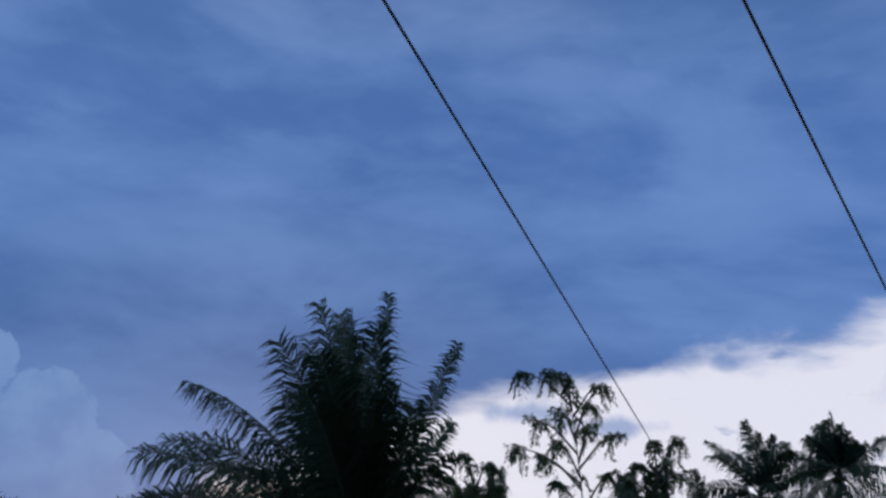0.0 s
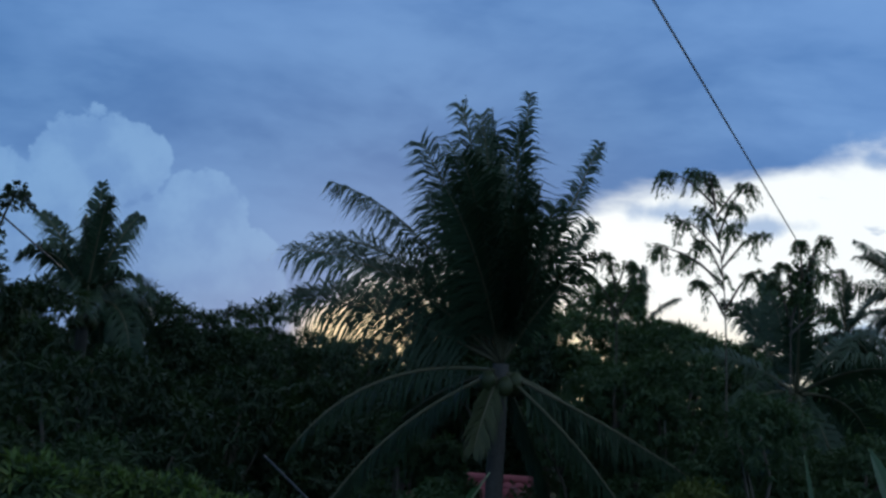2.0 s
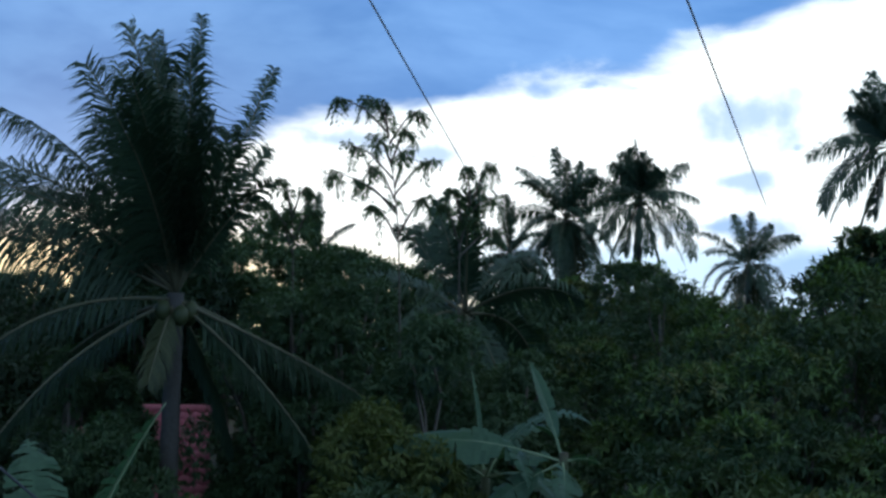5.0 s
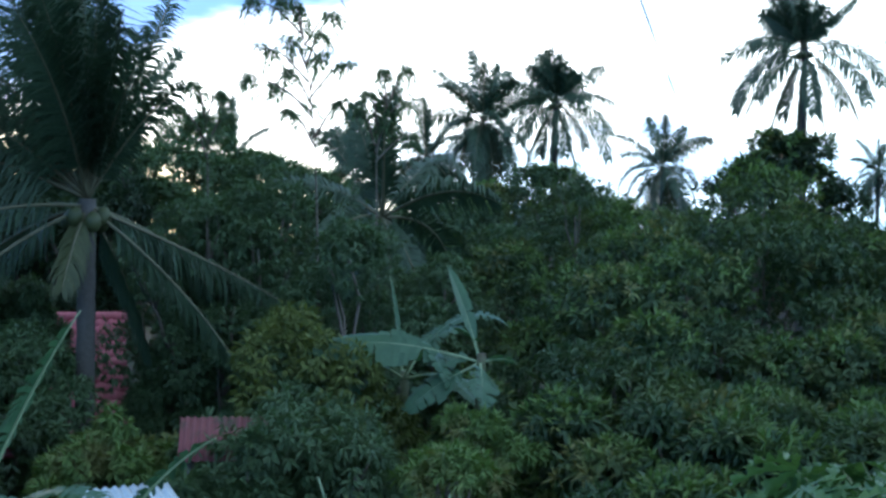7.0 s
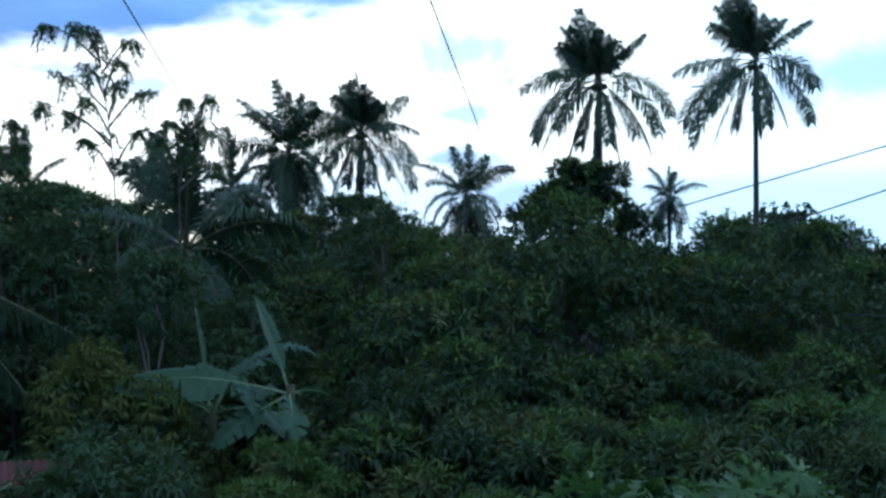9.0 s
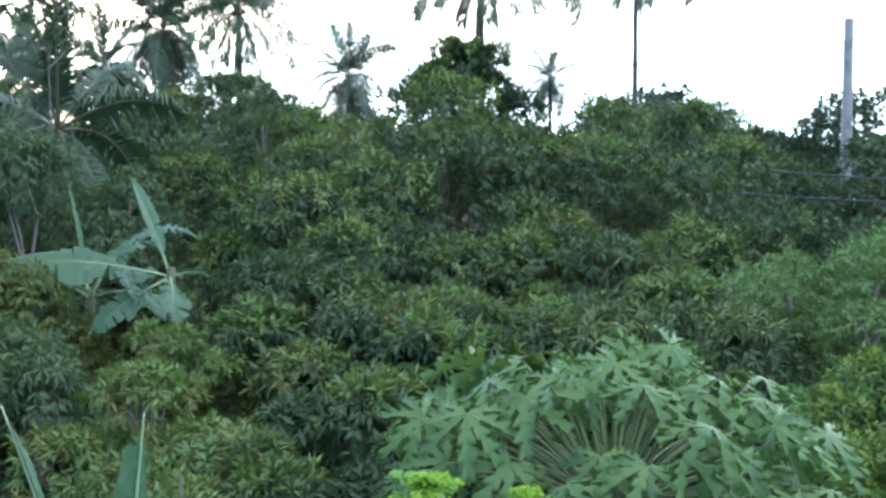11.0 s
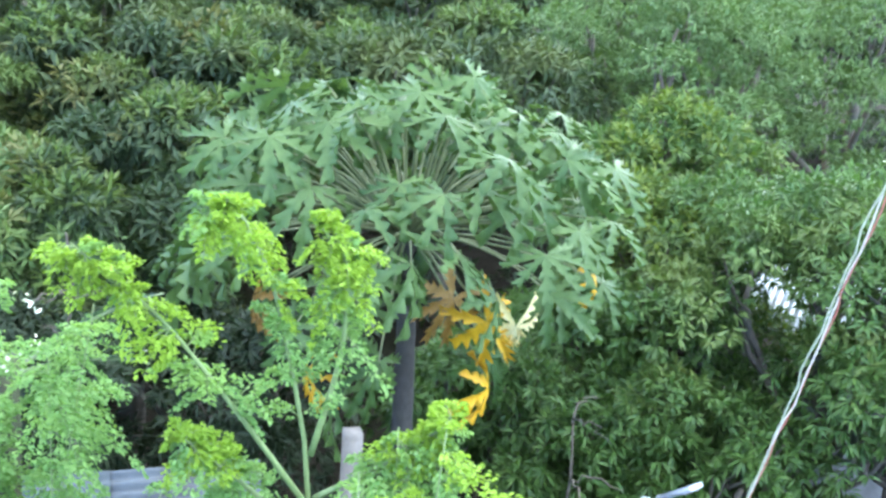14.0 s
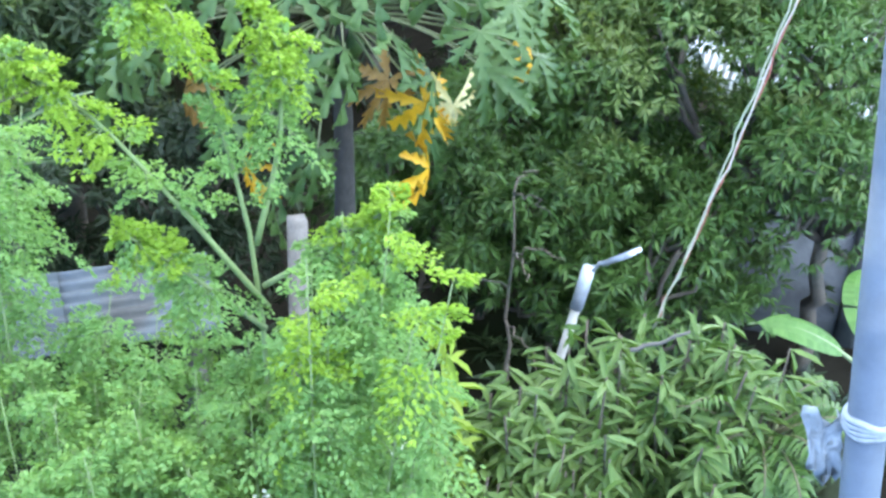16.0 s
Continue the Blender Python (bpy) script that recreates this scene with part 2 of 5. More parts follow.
# ---------------------------------------------------------------- geometry helpers
class Geo:
    """Collects triangles as arrays."""

    def __init__(self):
        self.v, self.f, self.n = [], [], 0

    def add(self, v, f):
        v = np.asarray(v, float).reshape(-1, 3)
        self.v.append(v)
        self.f.append(np.asarray(f, int).reshape(-1, 3) + self.n)
        self.n += len(v)

    def quads(self, v, q):
        q = np.asarray(q, int).reshape(-1, 4)
        self.add(v, np.concatenate([q[:, [0, 1, 2]], q[:, [0, 2, 3]]]))

    def mesh(self, name, mat, smooth=False):
        me = bpy.data.meshes.new(name)
        v, f = np.concatenate(self.v), np.concatenate(self.f)
        me.vertices.add(len(v))
        me.vertices.foreach_set("co", v.ravel())
        me.loops.add(f.size)
        me.loops.foreach_set("vertex_index", f.ravel())
        me.polygons.add(len(f))
        me.polygons.foreach_set("loop_start", np.arange(0, f.size, 3))
        me.polygons.foreach_set("loop_total", np.full(len(f), 3))
        if smooth:
            me.polygons.foreach_set("use_smooth", np.ones(len(f), bool))
        me.materials.append(mat)
        me.update(calc_edges=True)
        me.validate()
        return me


def part(name, geo, mat, parent, label="", smooth=False, kind=""):
    me = geo if isinstance(geo, bpy.types.Mesh) else geo.mesh(name, M[mat], smooth)
    ob = new(name, me)
    ob.parent = parent
    return tagged(ob, label, "", "", kind)


def thing(name, place, label, category, group="", kind="", turn=0.0):
    ob = new(name)
    ob.matrix_basis = pose(*place, 0, 0, turn)
    ob.empty_display_size = 0.2
    return tagged(ob, label, category, group, kind)


def spot(az_, d, z):
    return Vector((math.sin(radians(az_)) * d, math.cos(radians(az_)) * d, z))


def level(d, el_):
    return EYE.z + d * math.tan(radians(el_))


def unit(v):
    v = np.asarray(v, float)
    return v / np.maximum(np.linalg.norm(v, axis=-1, keepdims=True), 1e-9)


def tube(geo, pts, radii, sides=6):
    pts = np.asarray(pts, float)
    k = len(pts)
    radii = np.broadcast_to(np.asarray(radii, float), (k,))
    t = unit(np.gradient(pts, axis=0))
    ref = np.array([0.0, 0.0, 1.0]) if abs(t[0, 2]) < 0.9 else np.array([1.0, 0.0, 0.0])
    a = unit(np.cross(t, ref))
    b = np.cross(t, a)
    th = np.linspace(0, 2 * np.pi, sides, endpoint=False)
    ring = pts[:, None] + radii[:, None, None] * (np.cos(th)[None, :, None] * a[:, None] + np.sin(th)[None, :, None] * b[:, None])
    q = [(i * sides + j, i * sides + (j + 1) % sides, (i + 1) * sides + (j + 1) % sides, (i + 1) * sides + j) for i in range(k - 1) for j in range(sides)]
    n = k * sides
    v = np.concatenate([ring.reshape(-1, 3), pts[:1], pts[-1:]])
    f = [(a_, b_, c_) for a_, b_, c_, d_ in q] + [(a_, c_, d_) for a_, b_, c_, d_ in q]
    f += [(n, (j + 1) % sides, j) for j in range(sides)] + [(n + 1, n - sides + j, n - sides + (j + 1) % sides) for j in range(sides)]
    geo.add(v, f)


def bend(a, b, sag=0.0, n=8, wob=0.0, rng=None):
    a, b = np.array(a, float), np.array(b, float)
    s = np.linspace(0, 1, n)[:, None]
    p = a + (b - a) * s
    p[:, 2] -= sag * 4 * (s * (1 - s))[:, 0]
    if wob and rng is not None:
        p[1:-1] += rng.normal(0, wob, (n - 2, 3))
    return p


def leaves(geo, P, D, N, L, W, fold=0.18, oval=False):
    """Folded leaf blades from base P along D, facing N."""
    P, D = np.asarray(P, float), unit(D)
    R = unit(np.cross(D, N))
    N = np.cross(R, D)
    L = np.broadcast_to(np.asarray(L, float), (len(P),))[:, None]
    W = np.broadcast_to(np.asarray(W, float), (len(P),))[:, None]
    k = len(P)
    tip = P + D * L - N * L * 0.12
    if not oval:
        m = P + D * L * 0.42 + N * W * fold
        v = np.stack([P, m + R * W * 0.5, tip, m - R * W * 0.5], 1)
        f = np.array([[0, 1, 2], [0, 2, 3]])
    else:
        a, b = P + D * L * 0.28, P + D * L * 0.72
        u = N * W * fold
        v = np.stack([P, a + R * W * 0.46 + u, b + R * W * 0.42 + u, tip, b - R * W * 0.42 + u, a - R * W * 0.46 + u], 1)
        f = np.array([[0, 1, 2], [0, 2, 3], [0, 3, 4], [0, 4, 5]])
    s = v.shape[1]
    geo.add(v.reshape(-1, 3), (f[None] + (np.arange(k) * s)[:, None, None]).reshape(-1, 3))


def dirs(rng, n, up=0.0):
    v = rng.normal(0, 1, (n, 3))
    v[:, 2] += up
    return unit(v)


def crown_leaves(geo, rng, clumps, tufts, per, L, W, droop=0.35, up=0.4, oval=False, spreadout=0.8):
    """Tufts of leaves over the shells of the clumps."""
    vol = np.array([c[3] * c[4] + c[3] * c[5] for c in clumps])
    for c, share in zip(clumps, vol / vol.sum()):
        n = max(4, int(tufts * share))
        o = dirs(rng, n, up)
        depth = rng.uniform(0.55, 1.0, n) ** 0.5 * rng.choice([1.0, 1.0, 1.0, 1.12], n)
        p = np.array(c[:3]) + o * np.array(c[3:6]) * depth[:, None]
        p += rng.normal(0, 0.05, p.shape) * np.array(c[3:6])
        P = np.repeat(p, per, 0)
        O = np.repeat(o, per, 0)
        D = unit(O * 0.55 + dirs(rng, n * per) * spreadout + np.array([0, 0, -droop]))
        N = unit(O + np.array([0, 0, 0.9]) + rng.normal(0, 0.35, P.shape))
        k = rng.uniform(0.65, 1.2, n * per)
        leaves(geo, P + D * 0.02, D, N, L * k, W * k, oval=oval)


def clump_set(rng, R, H, n, z0, flatten=0.75):
    """A crown of n distinct clumps over a dome, R wide and H high over z0."""
    out = []
    for i in range(n):
        a, q = i * 2.399 + rng.normal(0, 0.35), min(1.0, (i + rng.uniform(0.1, 0.9)) / n)
        r = R * math.sqrt(q) * 0.92
        shell = math.sqrt(max(0.0, 1 - (r / R) ** 2))
        z = z0 + H * (0.1 + 0.74 * shell * rng.uniform(0.5, 1.0) ** 0.5)
        s = R * rng.uniform(0.2, 0.36)
        out.append((r * math.cos(a), r * math.sin(a), z, s, s * rng.uniform(0.8, 1.2), s * flatten * rng.uniform(0.8, 1.15)))
        if i % 2:
            out.append((r * 0.8 * math.cos(a + 0.3), r * 0.8 * math.sin(a + 0.3), z0 + (z - z0) * rng.uniform(0.2, 0.6), s, s, s * flatten))
    return out


def tree(name, place, rng, R, H, z0, mat, label, category="tree", n=14, tufts=900, per=9, L=0.2, W=0.055, droop=0.35, up=0.4, oval=False,
         trunk=0.16, limbs=7, flatten=0.75, fresh="", group=""):
    root = thing(name, place, label, category, group)
    clumps = clump_set(rng, R, H, max(5, int(n * 0.85)), z0, flatten)
    g = Geo()
    fork = np.array([rng.normal(0, 0.1), rng.normal(0, 0.1), z0 * 0.75 + H * 0.08])
    tube(g, bend((0, 0, -0.1), fork, 0, 7, 0.04, rng), np.linspace(trunk, trunk * 0.7, 7), 8)
    part("trunk", g, "bark", root, smooth=True)
    for c in sorted(clumps, key=lambda c: -c[5])[:limbs]:
        g = Geo()
        p = bend(fork, c[:3], 0.12, 7, 0.06, rng)
        tube(g, p, np.linspace(trunk * 0.5, 0.02, 7), 5)
        for _ in range(3):
            e = np.array(c[:3]) + dirs(rng, 1, 0.4)[0] * np.array(c[3:6]) * 0.8
            tube(g, bend(p[rng.integers(3, 6)], e, 0.03, 5, 0.03, rng), np.linspace(0.03, 0.008, 5), 4)
        part("limb", g, "bark", root, smooth=True)
    g = Geo()
    crown_leaves(g, rng, clumps, tufts, per, L, W, droop, up, oval)
    part("crown", g, mat, root, kind="stuff")
    if fresh:
        # pale young leaves, biased upward so their colour also paints lit clump tops
        g = Geo()
        crown_leaves(g, rng, [(c[0], c[1], c[2] + c[5] * 0.12, c[3], c[4], c[5]) for c in clumps[::2]], tufts * 0.3, per, L * 0.9, W, droop * 0.5, 1.6, oval)
        part("fresh_leaves", g, fresh, root, "pale fresh leaves over the clump tops, also painting them as lit", kind="stuff")
    return root


def frond(root, rng, start, way, length, droop, pairs, leaflet, mat="palm", wind=(0, 0, 0), hang=0.5, width=0.035, thick=0.03, ref=(0, 0, 1), fall=0.0):
    """A feather frond: a bent rachis and two rows of drooping leaflets."""
    n = 16
    p, d = np.array(start, float), unit(way)
    pts, ways = [p.copy()], [d.copy()]
    for i in range(n):
        d = unit(d + np.array([0, 0, -droop]) * (0.4 + 1.6 * i / n) / n + np.array(wind) * 0.35 / n)
        p = p + d * length / n
        pts.append(p.copy())
        ways.append(d.copy())
    pts, ways = np.array(pts), np.array(ways)
    s = np.linspace(0.16, 1.0, pairs) * n
    i = np.minimum(s.astype(int), n - 1)
    u = (s - i)[:, None]
    P, T = pts[i] * (1 - u) + pts[i + 1] * u, unit(ways[i])
    side = np.cross(T, np.array(ref, float) + np.array([0.01, 0.02, 0]))
    side = unit(side)
    roll_ = rng.normal(0, 0.25)
    nrm = np.cross(side, T)
    g = Geo()
    k = np.sin(np.linspace(0.25, 1.0, pairs) * np.pi * 0.93) ** 0.6
    for sg in (-1, 1):
        D = unit(side * sg * (1 - fall * 0.8) + T * 0.6 + nrm * (0.25 + roll_ * sg) * (1 - fall) + rng.normal(0, 0.16, P.shape) + np.array(wind) * 0.8 + np.array([0, 0, -fall * 1.3]))
        L = leaflet * k * rng.uniform(0.65, 1.15, pairs) * (rng.random(pairs) > 0.07)
        mid = P + D * (L * 0.5)[:, None]
        D2 = unit(D + np.array([0, 0, -hang * 1.6]) + np.array(wind) * 0.5 + rng.normal(0, 0.08, P.shape))
        tip = mid + D2 * (L * 0.55)[:, None]
        wv = unit(np.cross(D, nrm)) * width * 0.5
        v = np.stack([P - wv * 0.6, P + wv * 0.6, mid + wv, tip, mid - wv], 1)
        f = np.array([[0, 1, 2], [0, 2, 4], [4, 2, 3]])
        g.add(v.reshape(-1, 3), (f[None] + (np.arange(pairs) * 5)[:, None, None]).reshape(-1, 3))
    ob = part("frond", g, mat, root)
    g = Geo()
    tube(g, pts, np.linspace(thick, 0.006, n + 1), 5)
    part("rachis", g, "rachis", ob, smooth=True)
    return ob


def palm_trunk(root, rng, top, r0, r1, lean=(0, 0)):
    g = Geo()
    n = max(12, int(top / 0.22))
    s = np.linspace(0, 1, n)
    p = np.stack([lean[0] * (s ** 1.5 - 1), lean[1] * (s ** 1.5 - 1), s * top], 1)
    r = (r0 + (r1 - r0) * s) * (1 + 0.05 * (np.arange(n) % 2)) + 0.1 * np.exp(-s * 18)
    tube(g, p, r, 10)
    part("trunk", g, "palm_bark", root, smooth=False)


def coconut_palm(place, hub, seed, size=3.6, count=20, label="", wind=(0, 0, 0), pairs=44, group="coconut palms", r0=0.17, lean=(0, 0), up=0.2, hang=0.9, low=-0.75):
    rng = np.random.default_rng(seed)
    root = thing("coconut_palm", place, label or "tall coconut palm with wind-blown ragged fronds", "palm tree", group)
    palm_trunk(root, rng, hub, r0, r0 * 0.7, lean)
    for i in range(count):
        q = i / count
        a = i * 2.399 + rng.normal(0, 0.2)
        e = 1.45 - (1.45 - low) * q ** (0.8 + up) + rng.normal(0, 0.1)
        way = (math.cos(a) * math.cos(e), math.sin(a) * math.cos(e), math.sin(e))
        old = q > 0.9
        frond(root, rng, (0, 0, hub + 0.1), way, size * rng.uniform(0.75, 1.15), (0.45 if q < 0.35 else 1.3) + 1.4 * q, pairs, size * 0.25,
              "palm_old" if old else "palm", wind, hang, 0.06 if size > 3 else 0.05, 0.04, (rng.normal(0, 0.6), rng.normal(0, 0.6), 1.0))
    for i in range(5):
        a = i * 1.3
        g = Geo()
        ball(g, (0.22 * math.cos(a), 0.22 * math.sin(a), hub - 0.18 - 0.05 * (i % 2)), (0.12, 0.12, 0.15), 8, 6)
        part("coconut", g, "palm_old", root, smooth=True)
    return root


def ball(g, c, r, seg=10, rings=7):
    th = np.linspace(0, 2 * np.pi, seg, endpoint=False)
    ph = np.linspace(0.02, np.pi - 0.02, rings)
    v = np.array([[math.sin(p) * math.cos(t), math.sin(p) * math.sin(t), math.cos(p)] for p in ph for t in th]) * np.array(r) + np.array(c)
    q = [(i * seg + j, (i + 1) * seg + j, (i + 1) * seg + (j + 1) % seg, i * seg + (j + 1) % seg) for i in range(rings - 1) for j in range(seg)]
    g.quads(v, q)


def box(g, lo, hi, m=None):
    x, y, z = zip(lo, hi)
    v = np.array([(a, b, c) for a in x for b in y for c in z], float)
    if m is not None:
        v = np.array([tuple(m @ Vector(p)) for p in v])
    g.quads(v, [(0, 1, 3, 2), (4, 6, 7, 5), (0, 4, 5, 1), (2, 3, 7, 6), (0, 2, 6, 4), (1, 5, 7, 3)])


def banana_leaf(root, rng, start, way, length, droop, width, torn=0.3, mat="banana", roll_=0.0, hang=0.35, stem=0.25):
    n = 34
    p, d = np.array(start, float), unit(way)
    pts, ways = [p.copy()], [d.copy()]
    for i in range(n):
        d = unit(d + np.array([0, 0, -droop]) * (0.3 + 1.7 * i / n) / n)
        p = p + d * length / n
        pts.append(p.copy())
        ways.append(d.copy())
    pts, ways = np.array(pts), np.array(ways)
    side = unit(np.cross(ways, np.array([0.013, 0.021, 1.0])))
    nrm = np.cross(side, ways)
    side = side * math.cos(roll_) + nrm * math.sin(roll_)
    nrm = np.cross(side, ways)
    g = Geo()
    i0 = int(stem * n)
    for sg in (-1, 1):
        slack, shift = 0.0, 0.0
        for i in range(i0, n):
            s0, s1 = (i - i0) / (n - i0), (i + 1 - i0) / (n - i0)
            w0, w1 = [width * 0.5 * (math.sin(min(1, x * 1.02 + 0.04) * math.pi) ** 0.6) for x in (s0, s1)]
            cut = rng.random() < torn
            if cut:
                slack, shift = rng.uniform(0, hang), rng.normal(0, 0.03)
            a, b = pts[i], pts[i + 1]
            rows = []
            for k_, x in ((0, 0.0), (1, 0.5), (2, 1.0)):
                fall = np.array([0, 0, -1.0]) * (hang * 0.5 + slack) * x * x
                gapw = 0.16 * x if cut else 0.0
                rows.append((a + (b - a) * gapw + side[i] * sg * w0 * x + nrm[i] * w0 * 0.25 * x + fall * w0 + ways[i] * shift * x,
                             b + side[i + 1] * sg * w1 * x + nrm[i + 1] * w1 * 0.25 * x + fall * w1 + ways[i] * shift * x))
            g.quads([rows[0][0], rows[0][1], rows[1][1], rows[1][0]], [(0, 1, 2, 3)])
            g.quads([rows[1][0], rows[1][1], rows[2][1], rows[2][0]], [(0, 1, 2, 3)])
    ob = part("leaf", g, mat, root)
    g = Geo()
    tube(g, pts - nrm * 0.008, np.linspace(0.017, 0.004, n + 1), 6)
    part("midrib", g, "banana_rib", ob, smooth=True)
    return ob


def banana_plant(place, seed, height, specs, label, group="banana plants", mat="banana"):
    """specs: per leaf the bearing, rise, length, droop, width."""
    rng = np.random.default_rng(seed)
    root = thing("banana_plant", place, label, "banana plant", group)
    g = Geo()
    tube(g, bend((0, 0, -0.05), (0.05, 0.0, height), 0, 9, 0.01, rng), np.linspace(0.12, 0.05, 9), 10)
    part("stem", g, "banana_stem", root, smooth=True)
    for a, e, ln, dr, wd, torn, *extra in specs:
        a, e = radians(a), radians(e)
        way = (math.sin(a) * math.cos(e), math.cos(a) * math.cos(e), math.sin(e))
        banana_leaf(root, rng, (0.04, 0, height - 0.1), way, ln, dr, wd, torn, mat, extra[0] if extra else rng.normal(0, 0.3))
    return root


def spray_tree(name, place, rng, stems, mat, tip_mat, label, category, sprays=60, leaflet=0.035, per=40, reach=0.35, hang=0.5, stem_mat="moringa_stem", r=0.02, oval=True, ratio=0.6, tip_share=0.3, from_s=0.25, group=""):
    """Slender stems (lists of points) that carry feathery sprays of small leaflets."""
    root = thing(name, place, label, category, group)
    green, tips = Geo(), Geo()
    for pts in stems:
        pts = np.array(pts, float)
        g = Geo()
        s = np.linspace(0, len(pts) - 1, 14)
        i = np.minimum(s.astype(int), len(pts) - 2)
        path = pts[i] * (1 - (s - i))[:, None] + pts[i + 1] * (s - i)[:, None]
        path[1:-1] = (path[:-2] + 2 * path[1:-1] + path[2:]) / 4
        tube(g, path, np.linspace(r, r * 0.25, 14), 6)
        for k in range(sprays):
            q = rng.uniform(from_s, 1.0)
            j = min(int(q * 13), 12)
            b = path[j] + (path[j + 1] - path[j]) * (q * 13 - j)
            o = dirs(rng, 1, 0.3)[0]
            ln = reach * rng.uniform(0.5, 1.1) * (1.15 - 0.5 * q)
            m = 7
            x = np.linspace(0, 1, m)[:, None]
            rib = b + o * ln * x + np.array([0, 0, -1.0]) * hang * ln * x ** 2
            tube(g, rib, np.linspace(0.004, 0.0015, m) * (r / 0.02), 3)
            sidev = unit(np.cross(o, (0.1, 0.1, 1)))
            tgt = tips if (q > 1 - tip_share and rng.random() < 0.85) else green
            u = rng.uniform(0.2, 1.0, per)
            base = b + o * ln * u[:, None] + np.array([0, 0, -1.0]) * (hang * ln * u ** 2)[:, None]
            off = rng.uniform(-1, 1, per)
            base = base + sidev * (off * ln * 0.42 * (1.05 - u * 0.6))[:, None] + rng.normal(0, ln * 0.04, base.shape)
            D = unit(o * 0.6 + sidev * np.sign(off)[:, None] + rng.normal(0, 0.4, base.shape) + np.array([0, 0, -hang * 0.8]))
            N = unit(np.array([0, 0, 1.0]) + rng.normal(0, 0.45, base.shape))
            sz = leaflet * rng.uniform(0.7, 1.2, per)
            leaves(tgt, base, D, N, sz, sz * ratio, oval=oval)
        part("stem", g, stem_mat, root, smooth=True)
    if green.n:
        part("foliage", green, mat, root, kind="stuff")
    if tips.n:
        part("young_foliage", tips, tip_mat, root, kind="stuff")
    return root


# ---------------------------------------------------------------- ground and distance
g = Geo()
rng = np.random.default_rng(1)
ring = [0, 2, 4, 6, 9, 13, 18, 25, 35, 50, 80, 140, 300, 800, 2500]
segs = 48
gv = [(0, 0, 0)]
for r_ in ring[1:]:
    for j in range(segs):
        t_ = 2 * math.pi * j / segs
        gv.append((r_ * math.sin(t_), r_ * math.cos(t_), rng.normal(0, 0.05) if r_ < 100 else 0))
gf = [(0, 1 + (j + 1) % segs, 1 + j) for j in range(segs)]
for i in range(len(ring) - 2):
    for j in range(segs):
        a_, b_ = 1 + i * segs + j, 1 + i * segs + (j + 1) % segs
        gf += [(a_, b_, b_ + segs), (a_, b_ + segs, a_ + segs)]
g.add(gv, gf)
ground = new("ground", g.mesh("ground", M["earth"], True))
tagged(ground, "bare earth and leaf litter under the trees, shade painted into its dark tone", "ground", "", "structure")

g = Geo()
rng = np.random.default_rng(2)
far = []
for k in range(150):
    d_ = rng.uniform(75, 130)
    b_ = rng.uniform(-75, 75)
    h_ = rng.uniform(4.5, 8.0) * d_ / 95
    p_ = spot(b_, d_, h_ * 0.55)
    far.append((p_.x, p_.y, p_.z, rng.uniform(3, 5.5), rng.uniform(3, 5.5), h_ * 0.55))
crown_leaves(g, rng, far, 24000, 5, 0.8, 0.45, 0.2, 0.5)
woods = new("far_woods", g.mesh("far_woods", M["far"]))
tagged(woods, "distant belt of dark trees along the skyline", "woods", "", "stuff")


g = Geo()
rng = np.random.default_rng(3)
low = []
for k in range(420):
    d_ = 3.6 + 30 * rng.random() ** 1.3
    b_ = rng.uniform(-62, 52)
    p_ = spot(b_, d_, rng.uniform(0.1, 0.5))
    s_ = rng.uniform(0.4, 0.8) * (1 + d_ / 25)
    low.append((p_.x, p_.y, p_.z, s_, s_, rng.uniform(0.3, 0.75)))
crown_leaves(g, rng, low, 15000, 8, 0.17, 0.055, 0.3, 0.6)
scrub = new("undergrowth", g.mesh("undergrowth", M["dark"]))
tagged(scrub, "low dark green weeds and seedlings covering the ground", "undergrowth", "", "stuff")

